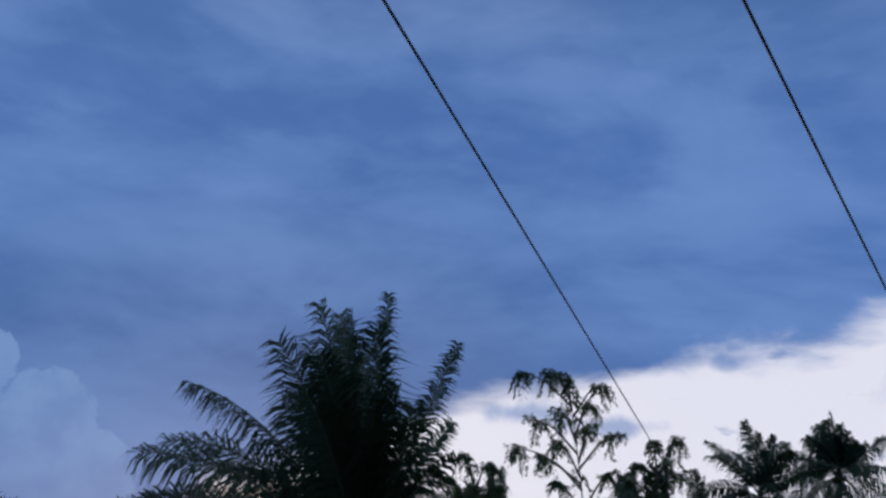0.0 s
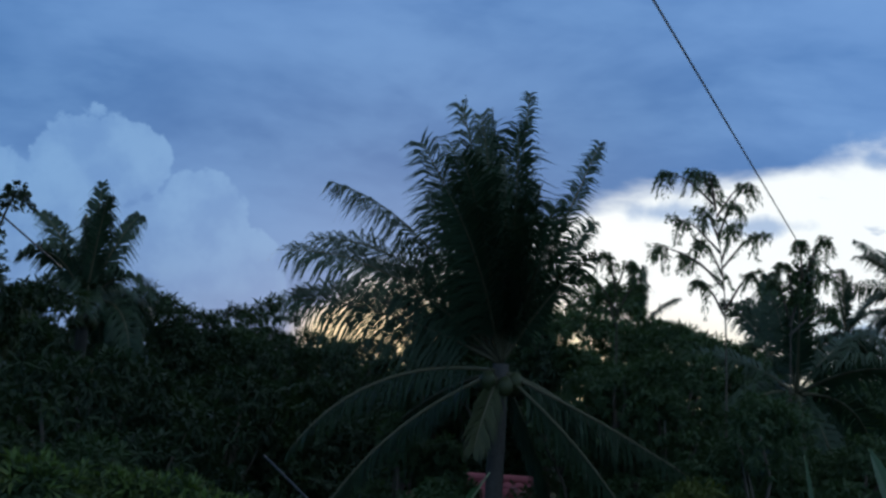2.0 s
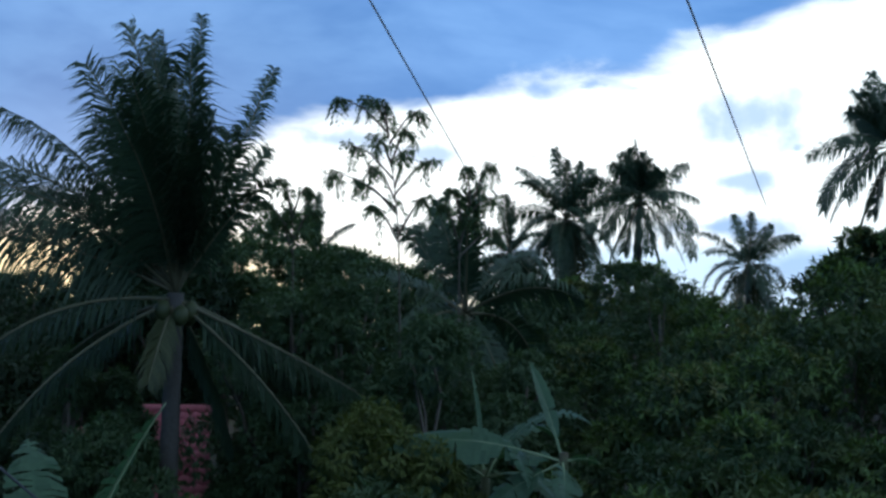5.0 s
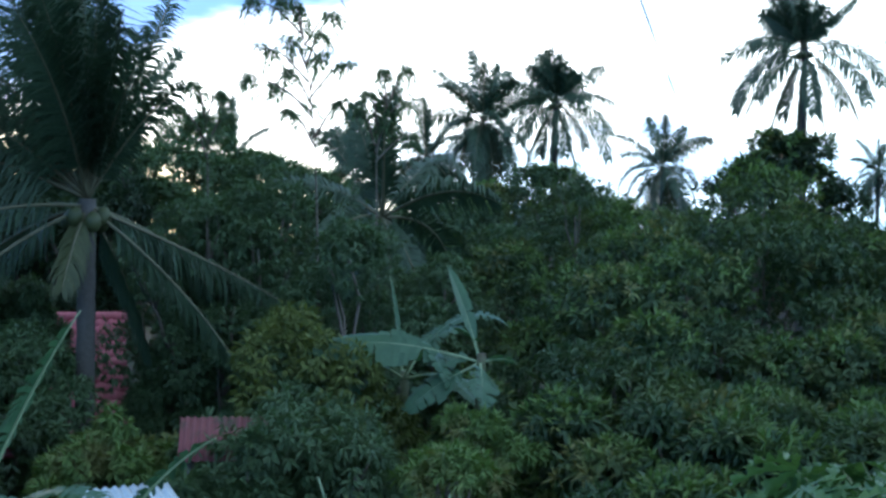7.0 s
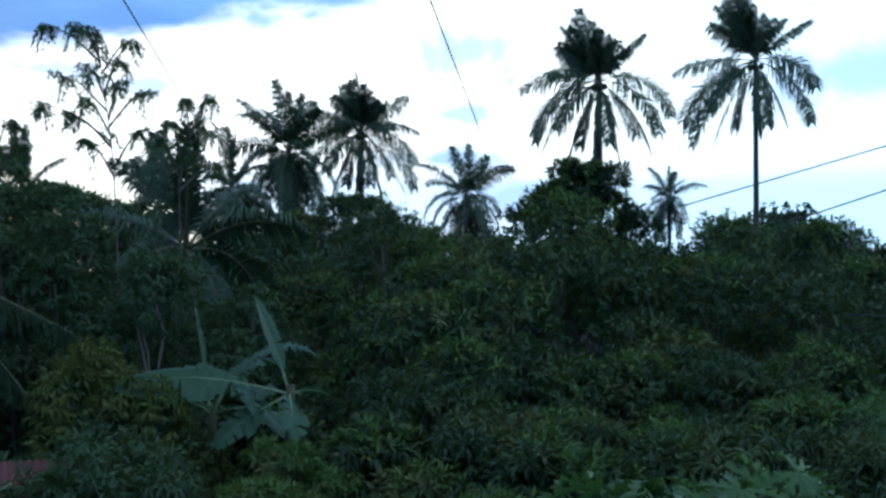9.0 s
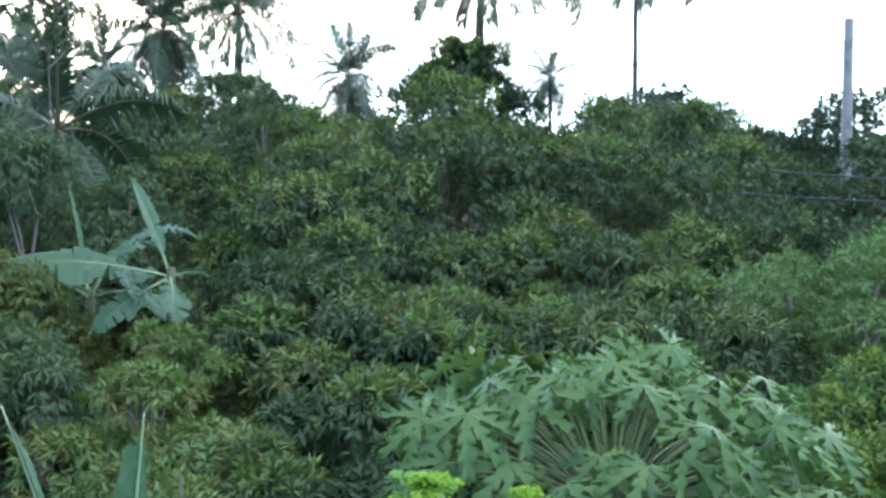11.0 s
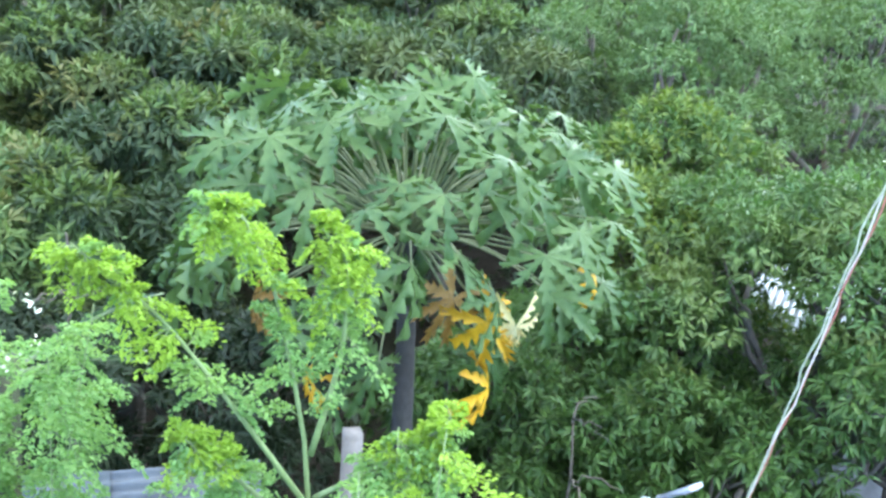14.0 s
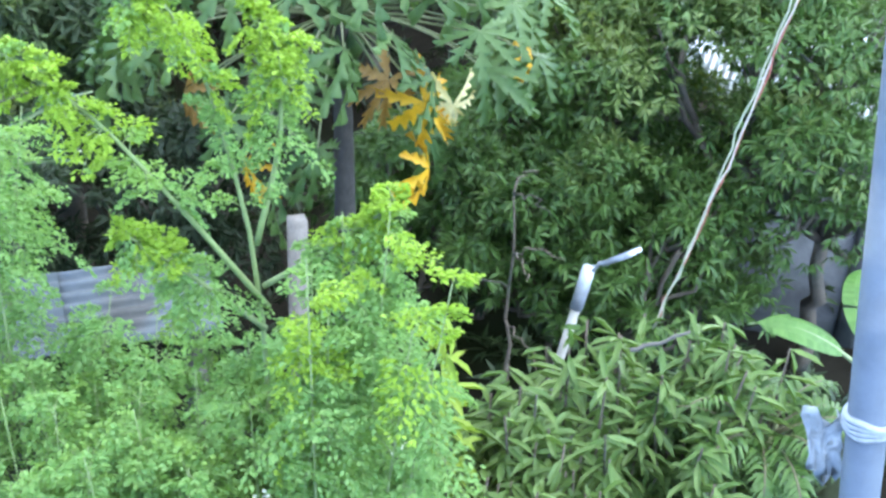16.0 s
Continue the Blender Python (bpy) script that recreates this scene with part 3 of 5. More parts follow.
# ---------------------------------------------------------------- coconut palms
def planned_palm(b_, d_, e_, seed, fronds, label, leaflet=0.85, pairs=70, r0=0.17, wind=-0.12, width=0.04, nuts=6, sag=0.5):
    """A palm whose fronds are given by hand: angle across the line of sight, angle along it, length, droop, style."""
    rng_ = np.random.default_rng(seed)
    hub = level(d_, e_)
    root = thing("coconut_palm", spot(b_, d_, 0), label, "palm tree", "coconut palms")
    palm_trunk(root, rng_, hub, r0, r0 * 0.75)
    right = np.array([math.cos(radians(b_)), -math.sin(radians(b_)), 0])
    ahead = np.array([math.sin(radians(b_)), math.cos(radians(b_)), 0])
    for a_, t_, ln, dr, style in fronds:
        a_, t_ = radians(a_), radians(t_)
        way = (right * math.cos(a_) + np.array([0, 0, math.sin(a_)])) * math.cos(t_) + ahead * math.sin(t_)
        blow = right * wind
        if style == "up":
            frond(root, rng_, (0, 0, hub), way, ln * rng_.uniform(0.95, 1.03), dr, pairs, leaflet, "palm", tuple(blow), sag, width, 0.03, tuple(-ahead + right * rng_.normal(0, 1.3)))
        elif style == "side":
            frond(root, rng_, (0, 0, hub), way, ln, dr, pairs, leaflet * 1.1, "palm", tuple(blow * 0.7), sag * 1.5, width, 0.03, tuple(-ahead * 0.6 + np.array([0, 0, 0.8])), 0.3)
        elif style == "thin":
            frond(root, rng_, (0, 0, hub), way, ln, dr, pairs, leaflet * 0.42, "palm", (0, 0, 0.05), sag, width, 0.03, tuple(-ahead))
        elif style == "old":
            frond(root, rng_, (0, 0, hub - 0.1), way, ln, dr, pairs, leaflet * 0.5, "palm_old", (0, 0, 0), 1.0, width, 0.03, fall=0.35)
        else:
            frond(root, rng_, (0, 0, hub - 0.1), way, ln, dr, pairs, leaflet * 0.62, "palm", (0, 0, 0), 1.1, width, 0.03, fall=0.9)
    for i in range(nuts):
        g_ = Geo()
        ball(g_, (0.24 * math.cos(i * 1.1), 0.24 * math.sin(i * 1.1), hub - 0.25 - 0.07 * (i % 2)), (0.12, 0.12, 0.15), 8, 6)
        part("coconut", g_, "palm_old", root, smooth=True)


planned_palm(-26.0, 17.0, 1.5, 11, (
    (87, 2, 4.0, .0, "thin"), (92, 6, 3.7, .1, "up"), (94, -14, 3.5, .25, "up"), (100, 10, 3.6, .45, "up"), (86, -8, 3.3, .1, "up"), (105, -5, 3.4, .55, "up"), (81, 14, 2.9, .2, "up"),
    (95, 26, 3.4, .3, "up"), (98, -30, 3.4, .4, "up"), (89, -26, 3.1, .2, "up"), (108, 18, 3.1, .6, "up"), (79, -12, 2.7, .25, "up"), (93, 0, 3.3, .1, "up"), (103, -36, 3.1, .4, "up"), (84, 32, 2.8, .3, "up"),
    (97, 4, 2.8, .1, "up"), (86, 18, 2.5, .1, "up"), (92, -12, 2.5, .1, "up"), (74, 5, 2.4, .3, "up"), (97, -8, 3.75, .4, "up"), (72, -25, 2.2, .4, "up"),
    (69, 3, 3.55, .02, "thin"), (64, 15, 2.7, .3, "thin"), (60, -22, 2.2, .5, "thin"),
    (119, -8, 3.6, .85, "side"), (128, 8, 3.55, .9, "side"), (137, -16, 3.5, .7, "side"), (147, 10, 3.35, .6, "side"), (155, -12, 3.1, .4, "side"), (124, 20, 2.8, .8, "side"),
    (176, -30, 3.5, 1.0, "hang"), (206, -30, 3.6, .75, "hang"), (196, 30, 3.0, .9, "hang"), (250, -40, 1.4, .5, "old"), (322, -28, 3.2, .45, "hang"), (337, -25, 3.0, .12, "hang"), (345, 30, 2.6, .8, "hang"), (300, 30, 2.6, .6, "hang")),
    "large coconut palm, upright upper fronds and drooping lower fronds", 0.88, 110, 0.15, -0.26, 0.029)

UPPER = tuple((a_, t_, ln, .4, "up") for a_, t_, ln in ((100, 0, 3.2), (110, 15, 3.0), (104, -20, 2.9), (92, 8, 2.7), (116, -8, 2.7), (97, 30, 2.6), (84, -20, 2.3), (122, 20, 2.4), (76, 12, 2.1), (130, -15, 2.4), (66, -10, 1.9)))
SKIRT = tuple((a_, t_, ln, dr, "side") for a_, t_, ln, dr in ((215, -35, 3.2, .9), (250, 30, 3.0, .6), (285, -30, 3.1, .6), (325, 35, 3.1, .9), (140, 40, 2.6, 1.2), (40, -40, 2.4, 1.3)))
planned_palm(7.6, 50, 8.9, 24, UPPER + SKIRT[:4] + (
    (166, 0, 3.4, .75, "side"), (176, 25, 4.0, 1.7, "side"), (190, -20, 4.1, 1.8, "side"), (205, 10, 3.9, 1.3, "hang"), (20, 5, 3.9, 2.0, "side"), (-5, -20, 3.8, 1.8, "side"), (-30, 15, 3.8, 1.3, "hang"),
    (46, 0, 2.7, .1, "thin"), (240, -20, 3.6, .8, "hang"), (265, 25, 3.4, .5, "hang"), (290, -10, 3.5, .8, "hang"), (150, -30, 2.6, .9, "side")),
    "slender tall coconut palm, its fronds blown to one side", 0.95, 80, 0.17, -0.3, 0.05, 5, 0.75)
planned_palm(14.9, 50, 9.6, 25, UPPER + SKIRT[:3] + (
    (172, 0, 3.3, .55, "side"), (187, 18, 4.1, 1.4, "side"), (200, -15, 4.2, 1.5, "side"), (216, 8, 4.4, 1.1, "side"), (232, -10, 3.8, .9, "hang"), (-18, 10, 3.6, 1.6, "side"), (10, -15, 3.0, 1.6, "side"),
    (36, 0, 2.7, .1, "thin"), (60, 20, 2.4, .3, "thin"), (275, 10, 3.0, .5, "hang"), (305, -10, 3.0, .8, "hang")),
    "slender tall coconut palm, its fronds blown to one side", 0.95, 80, 0.13, -0.35, 0.05, 5, 0.75)
planned_palm(-3.9, 60, 6.6, 21, tuple((a_ - 8, t_, ln * 0.92, dr, st) for a_, t_, ln, dr, st in UPPER) + SKIRT + (
    (40, 0, 2.9, .2, "side"), (25, 15, 3.2, .9, "side"), (5, -15, 3.6, 1.6, "side"), (-15, 10, 4.2, 1.6, "side"), (150, 0, 2.7, .4, "side"), (168, -15, 3.0, 1.0, "side"), (185, 15, 3.4, 1.4, "side"), (205, -10, 3.6, 1.2, "hang"),
    (235, 10, 3.6, .8, "hang"), (265, -15, 3.6, .6, "hang"), (295, 15, 3.8, .8, "hang"), (320, -10, 4.0, .9, "hang")),
    "coconut palm with a ragged crown rising behind the mango trees", 0.95, 80, 0.17, -0.2, 0.05, 5, 0.75)
for b_, d_, e_, size, count, seed, lean_ in (
        (-7.4, 56, 5.4, 3.6, 28, 22, (0.3, 0)), (-10.1, 50, 3.7, 2.8, 20, 23, (0, 0)), (1.2, 68, 3.3, 3.4, 22, 26, (0.3, 0)),
        (10.9, 90, 3.2, 3.0, 18, 27, (0, 0)), (-45.8, 26, 2.6, 2.5, 16, 28, (0, 0)), (-12.2, 22, 0.6, 2.6, 16, 29, (0, 0)),
        (-13.5, 40, 2.6, 2.8, 18, 31, (0, 0)), (-19.5, 45, 3.2, 2.8, 16, 32, (0, 0))):
    coconut_palm(spot(b_, d_, 0), level(d_, e_), seed, size, count, wind=(-0.14, 0.02, 0.02), pairs=80, lean=lean_, up=0.45 if seed == 28 else 0.1,
                 low=0.3 if seed == 28 else -1.15, label="coconut palm rising behind the mango trees")
# tall utility pole beyond the light green trees
upole = thing("utility_pole", spot(24.5, 31, 0), "tall grey concrete utility pole behind the trees", "utility pole")
g = Geo()
tube(g, [(0, 0, 0), (0, 0, 4.0), (0, 0, 8.6)], (0.15, 0.14, 0.12), 12)
part("shaft", g, "concrete", upole, smooth=True)


# ---------------------------------------------------------------- broad trees
def mango(b_, d_, top, R, H, seed, mat="mango", fresh="mango_fresh", label="dense mango tree with dark drooping leaves", tufts=1500, n=16, L=0.2, name="mango_tree", cat="mango tree", **kw):
    z = level(d_, top)
    tree(name, spot(b_, d_, 0), np.random.default_rng(seed), R, H, z - H * 0.98, mat, label, cat, n, int(tufts * 1.3), 9, L * 0.82, L * 0.2, droop=0.55, up=1.1, fresh=fresh, **kw)


mango(-2.5, 24, 3.3, 2.6, 4.6, 41)
mango(4.6, 20, 3.0, 3.4, 4.8, 42, tufts=2400, n=22)
mango(12.0, 21, 3.0, 3.0, 4.8, 43, tufts=2000, n=20)
mango(17.5, 25, 2.9, 2.8, 4.6, 44)
mango(-0.5, 14.5, -3.6, 2.0, 3.2, 45, tufts=1500)
mango(3.5, 12.5, -6.2, 1.8, 2.9, 46, tufts=1500)
mango(9.0, 13.0, -5.6, 2.0, 3.0, 47, tufts=1600)
mango(15.5, 14.0, -5.6, 2.0, 3.0, 48, tufts=1500)
mango(6.8, 32, 6.4, 1.8, 4.8, 49, "dark", "mango_fresh", "leafy broad-crowned tree behind the mango trees", tufts=900, L=0.34, n=24, name="broadleaf_tree", cat="tree")
mango(-4.8, 30, 4.2, 2.4, 4.5, 50, "mango", "mango_fresh", L=0.24)
mango(21.5, 34, 2.2, 3.4, 5.5, 51, "dark", "", "dark rounded tree on the skyline", L=0.3, name="broadleaf_tree", cat="tree")
mango(-9.5, 28, 3.0, 2.8, 4.8, 52, "feather", "", "dark leafy tree crown on the skyline", name="broadleaf_tree", cat="tree", L=0.26)
mango(-16.2, 26, 4.6, 2.3, 5.0, 53, "feather", "", "dark leafy tree crown on the skyline", name="broadleaf_tree", cat="tree", L=0.26)
mango(-23.4, 24, 5.0, 1.7, 4.4, 55, "feather", "", "dark leafy tree crown on the skyline", name="broadleaf_tree", cat="tree", L=0.24)
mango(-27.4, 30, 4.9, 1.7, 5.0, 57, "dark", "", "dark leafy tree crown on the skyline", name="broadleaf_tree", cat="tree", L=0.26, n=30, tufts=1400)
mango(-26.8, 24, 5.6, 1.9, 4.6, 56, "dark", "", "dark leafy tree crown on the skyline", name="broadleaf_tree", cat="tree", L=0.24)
mango(-20.8, 27, 5.9, 2.8, 5.0, 54, "feather", "", "dark leafy tree crown on the skyline", name="broadleaf_tree", cat="tree", L=0.26)
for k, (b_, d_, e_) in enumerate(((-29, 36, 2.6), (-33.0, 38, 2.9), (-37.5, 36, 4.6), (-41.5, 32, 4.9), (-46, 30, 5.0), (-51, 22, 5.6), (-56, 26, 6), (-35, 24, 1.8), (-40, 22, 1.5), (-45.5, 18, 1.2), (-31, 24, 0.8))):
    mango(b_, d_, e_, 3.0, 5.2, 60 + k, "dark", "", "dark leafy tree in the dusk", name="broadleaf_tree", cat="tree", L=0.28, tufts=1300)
for k, (b_, d_, e_, R_) in enumerate(((-44.5, 10.5, -1.5, 1.5), (-40.0, 11.0, -5.0, 1.4), (-37.5, 9.5, -7.5, 1.2), (-47.5, 9.0, -2.5, 1.5))):
    mango(b_, d_, e_, R_, 2.6, 80 + k, "mango", "mango_fresh", "leafy green shrub in the dusk", name="shrub", cat="shrub", L=0.16, tufts=1100)

mango(-55.0, 11.0, 3.0, 1.4, 3.4, 86, "dark", "", "dark leafy shrub under the thin tree", name="shrub", cat="shrub", L=0.15, tufts=1300)
mango(-51.0, 11.5, 1.0, 1.2, 3.0, 87, "dark", "", "dark leafy shrub under the thin tree", name="shrub", cat="shrub", L=0.15, tufts=1100)

# dark thicket between the palm and the bananas
for k, (b_, d_, e_, R_, mt) in enumerate(((-21, 18.8, 5.0, 1.4, "feather"), (-17.5, 18.6, 4.6, 1.4, "feather"), (-13.2, 17, 3.0, 1.2, "feather"), (-16.8, 13.5, -3, 1.2, "feather"),
                                          (-15.2, 14.0, -0.6, 1.1, "olive"), (-16.0, 12, -5, 1.2, "feather"), (-10.2, 19, 2.4, 1.3, "feather"), (-22.6, 14.5, -7.6, 0.5, "mango_fresh"), (-32, 16, -3, 1.6, "dark"), (-36, 14, -4, 1.5, "dark"), (-29.4, 16.2, -2.4, 1.1, "feather"), (-21.8, 18.6, -1.4, 0.62, "feather"), (-25.2, 13.0, -6.0, 0.8, "mango_fresh"), (-28.2, 18.4, 1.0, 0.55, "feather"), (-30.4, 18.4, 0.8, 0.8, "feather"), (-22.8, 18.6, -3.0, 0.45, "feather"), (-18.4, 11.6, -7.4, 0.45, "feather"), (-21.4, 11.6, -8.4, 0.35, "feather"), (-17.4, 17.6, -5.0, 0.8, "feather"))):
    z_ = level(d_, e_)
    tree("feathery_tree" if mt == "feather" else "shrub", spot(b_, d_, 0), np.random.default_rng(100 + k), R_, z_ * 0.8, z_ * 0.2, mt,
         "slender tree with feathery dark green foliage" if mt == "feather" else "shrub with small olive leaves", "tree", 16, 1700, 12, 0.13, 0.03, 0.7, 0.3, trunk=0.07, flatten=1.2)

tree("feathery_tree", spot(-20.2, 18.8, 0), np.random.default_rng(119), 1.0, 2.1, 2.95, "feather", "slender tree with feathery dark green foliage", "tree", 14, 1300, 12, 0.13, 0.03, 0.7, 0.3, trunk=0.06, flatten=1.0)

# tall thin leucaena against the bright sky: the stem's bearing and foot, then the ends of its branches
rng = np.random.default_rng(130)
for b_, d_, top_, ends in (
        (-15.5, 18, (-16.3, 10.6), ((-18.8, 11.2), (-17.6, 11.4), (-16.4, 11.0), (-14.6, 10.7), (-15.2, 9.8), (-17.2, 9.6), (-18.2, 9.0), (-13.9, 8.3), (-14.9, 8.6), (-16.9, 7.9), (-18.9, 7.6), (-17.9, 7.3), (-13.7, 6.4), (-16.8, 6.0))),
        (-12.6, 19, (-11.4, 7.6), ((-11.0, 8.2), (-11.9, 7.8), (-12.8, 6.9), (-10.6, 5.2), (-13.2, 6.0), (-10.9, 6.6), (-11.9, 5.6))),
        (-20.6, 19, (-20.9, 6.6), ((-21.2, 7.1), (-20.3, 6.9), (-22.0, 6.0), (-19.7, 5.8), (-21.3, 5.2)))):
    base_ = spot(b_, d_, 0)

    def pin(az_, el_):
        return np.array(spot(az_, d_, level(d_, el_)) - base_)
    tip_ = pin(*top_)
    stems = [[(0, 0, 0), (0.1, 0, tip_[2] * 0.5), tuple(pin(b_, 5.0)), tuple(tip_)]]
    for a_, e_ in ends:
        end_ = pin(a_, e_) + np.array([0, rng.normal(0, 0.25), 0])
        k_ = max(0.45, min(0.97, (end_[2] - 0.55) / tip_[2]))
        root_ = pin(b_, 5.0) + (tip_ - pin(b_, 5.0)) * max(0.0, (k_ * tip_[2] - pin(b_, 5.0)[2]) / (tip_[2] - pin(b_, 5.0)[2]))
        root_[2] = k_ * tip_[2]
        stems.append([tuple(root_), tuple((root_ + end_) / 2 + np.array([0, 0, 0.12])), tuple(end_)])
    spray_tree("leucaena_tree", base_, rng, stems, "feather", "feather", "thin tree with sparse hanging feathery leaf sprays", "tree", 9, 0.085, 34, 0.3, 1.4, "bark", 0.022, False, 0.28, 0.0, 0.72)

# fine-leaved tree beside the left palm
rng = np.random.default_rng(140)
base_ = spot(-53.5, 14, 0)
r_ = np.array([math.cos(radians(-53.5)), -math.sin(radians(-53.5)), 0])
stems = []
for i in range(16):
    e_ = r_ * rng.uniform(-1.2, 1.1) + np.array([0, rng.normal(0, 0.5), rng.uniform(5.5, 8.4)])
    stems.append([(0, 0, 2.5), tuple(e_ * np.array([0.5, 0.5, 0.75])), tuple(e_), tuple(e_ + r_ * rng.uniform(0, 0.4) + np.array([0, 0, -0.1]))])
stems.append([(0, 0, 0), (0, 0, 1.3), (0, 0, 2.6)])
spray_tree("fine_leaved_tree", base_, rng, stems, "dark", "dark", "small-leaved tree with thin arching twigs", "tree", 26, 0.07, 18, 0.4, 0.5, "bark", 0.03, True, 0.6, 0.0, 0.4)

# ---------------------------------------------------------------- bananas
D_ = 13.5
banana_plant(spot(-7.5, D_, 0), 150, level(D_, -5.6), ((-98, 16, 2.1, 0.6, 0.5, 0.35, 0.8), (-100, 74, 1.2, 0.5, 0.26, 0.1, 0.7), (-112, -24, 1.1, 0.4, 0.45, 0.4, 0.5), (84, 20, 0.45, 0.9, 0.3, 0.2, 0.4), (-90, 14, 0.65, 0.7, 0.3, 0.2, 0.5), (170, -10, 0.9, 0.9, 0.4, 0.4)),
             "banana plant with broad bluish-green arching leaves")
banana_plant(spot(-11.2, 14.6, 0), 151, level(14.6, -6.5), ((80, 62, 1.7, 1.9, 0.34, 0.7), (-60, 80, 1.3, 0.2, 0.14, 0.4), (150, 45, 1.8, 2.0, 0.4, 0.7), (30, 50, 1.8, 1.8, 0.4, 0.7), (120, 20, 1.5, 1.6, 0.4, 0.7), (200, 30, 1.5, 1.8, 0.4, 0.7)), "banana plant with torn hanging leaves")
banana_plant(spot(-31.5, 8.0, 0), 152, level(8, -13), ((60, 68, 1.6, 0.35, 0.4, 0.95, 0.3), (-40, 60, 1.6, 0.9, 0.42, 0.9), (150, 30, 1.4, 1.3, 0.4, 0.7), (95, 40, 1.3, 1.3, 0.35, 0.7)), "banana plant with finely torn pale green leaves")
banana_plant(spot(-26.0, 7.6, 0), 153, level(7.6, -14.5), ((60, 55, 1.1, 0.6, 0.3, 0.95), (-90, 45, 1.0, 1.0, 0.3, 0.7), (180, 40, 1.0, 1.2, 0.3, 0.7)), "young banana plant with a torn leaf")
banana_plant(spot(-10.9, 5.2, 0), 154, level(5.2, -25), ((80, 84, 1.4, 0.1, 0.27, 0.35, 0.5), (-70, 72, 1.5, 0.2, 0.2, 0.3, -0.4), (170, 55, 0.8, 0.9, 0.3, 0.3), (-110, 50, 1.0, 0.9, 0.3, 0.3)), "banana plant with upright pale green leaves")
banana_plant(spot(-10.6, 4.9, 0), 156, level(4.9, -26), ((60, 88, 0.95, 0.05, 0.12, 0.0, 0.9),), "young banana shoot with a rolled yellow-green leaf", mat="banana_shoot")
banana_plant(spot(-6.2, 5.6, 0), 157, level(5.6, -23), ((84, 38, 0.85, 0.5, 0.24, 0.5, 0.5), (100, 20, 0.7, 0.5, 0.24, 0.5, 0.5), (-120, 30, 0.7, 0.9, 0.26, 0.4)), "low banana plant with torn grey-green leaves")
banana_plant(spot(42.6, 6.4, 0), 155, level(6.4, -30.4), ((-62, 38, 0.78, 0.9, 0.24, 0.12), (90, 40, 0.9, 0.9, 0.3, 0.05), (30, 40, 0.8, 0.8, 0.28, 0.05)), "small banana plant with smooth green leaves", mat="banana_fresh")


# ---------------------------------------------------------------- house with the red tiled roof
def red_house():
    root = thing("house", spot(-27.4, 21.0, 0), "small house with a faded red tiled roof among the trees", "house", turn=27.0)
    g_ = Geo()
    box(g_, (-1.0, -2.3, 0), (1.0, 2.3, 2.3))
    part("wall", g_, "plaster", root)
    rows_, pitch = 15, math.atan2(1.75, 2.9)
    for sy in (-1, 1):
        slab = Geo()
        box(slab, (-1.15, 0, -0.06), (1.15, 2.9 / math.cos(pitch), 0.0), Matrix.Translation((0, 0, 4.0)) @ Matrix.Rotation(0 if sy > 0 else math.pi, 4, "Z") @ Matrix.Rotation(-pitch, 4, "X"))
        roof = part("roof", slab, "tile", root)
        for i in range(rows_):
            g_ = Geo()
            s0 = i * 0.22
            m_ = Matrix.Translation((0, 0, 4.0)) @ Matrix.Rotation(0 if sy > 0 else math.pi, 4, "Z") @ Matrix.Rotation(-pitch, 4, "X")
            cols = 11
            xs = np.linspace(-1.15, 1.15, cols * 4 + 1)
            wave = 0.022 * np.cos(np.arange(cols * 4 + 1) * np.pi / 2)
            top = [tuple(m_ @ Vector((x, s0, 0.03 + w_))) for x, w_ in zip(xs, wave)]
            bot = [tuple(m_ @ Vector((x, s0 + 0.25, 0.055 + w_))) for x, w_ in zip(xs, wave)]
            lip = [tuple(m_ @ Vector((x, s0 + 0.25, 0.02))) for x in xs]
            k = len(xs)
            g_.quads(top + bot + lip, [(j, j + 1, k + j + 1, k + j) for j in range(k - 1)] + [(k + j, k + j + 1, 2 * k + j + 1, 2 * k + j) for j in range(k - 1)])
            part("tile_course", g_, "tile", roof)
    g_ = Geo()
    tube(g_, [(-1.2, 0, 4.04), (1.2, 0, 4.04)], 0.09, 8)
    part("ridge", g_, "tile", root, smooth=True)
    for x in (-0.5, 0.55):
        g_ = Geo()
        box(g_, (x - 0.35, -2.34, 0.9), (x + 0.35, -2.3, 1.9))
        part("window", g_, "cable", root)


red_house()


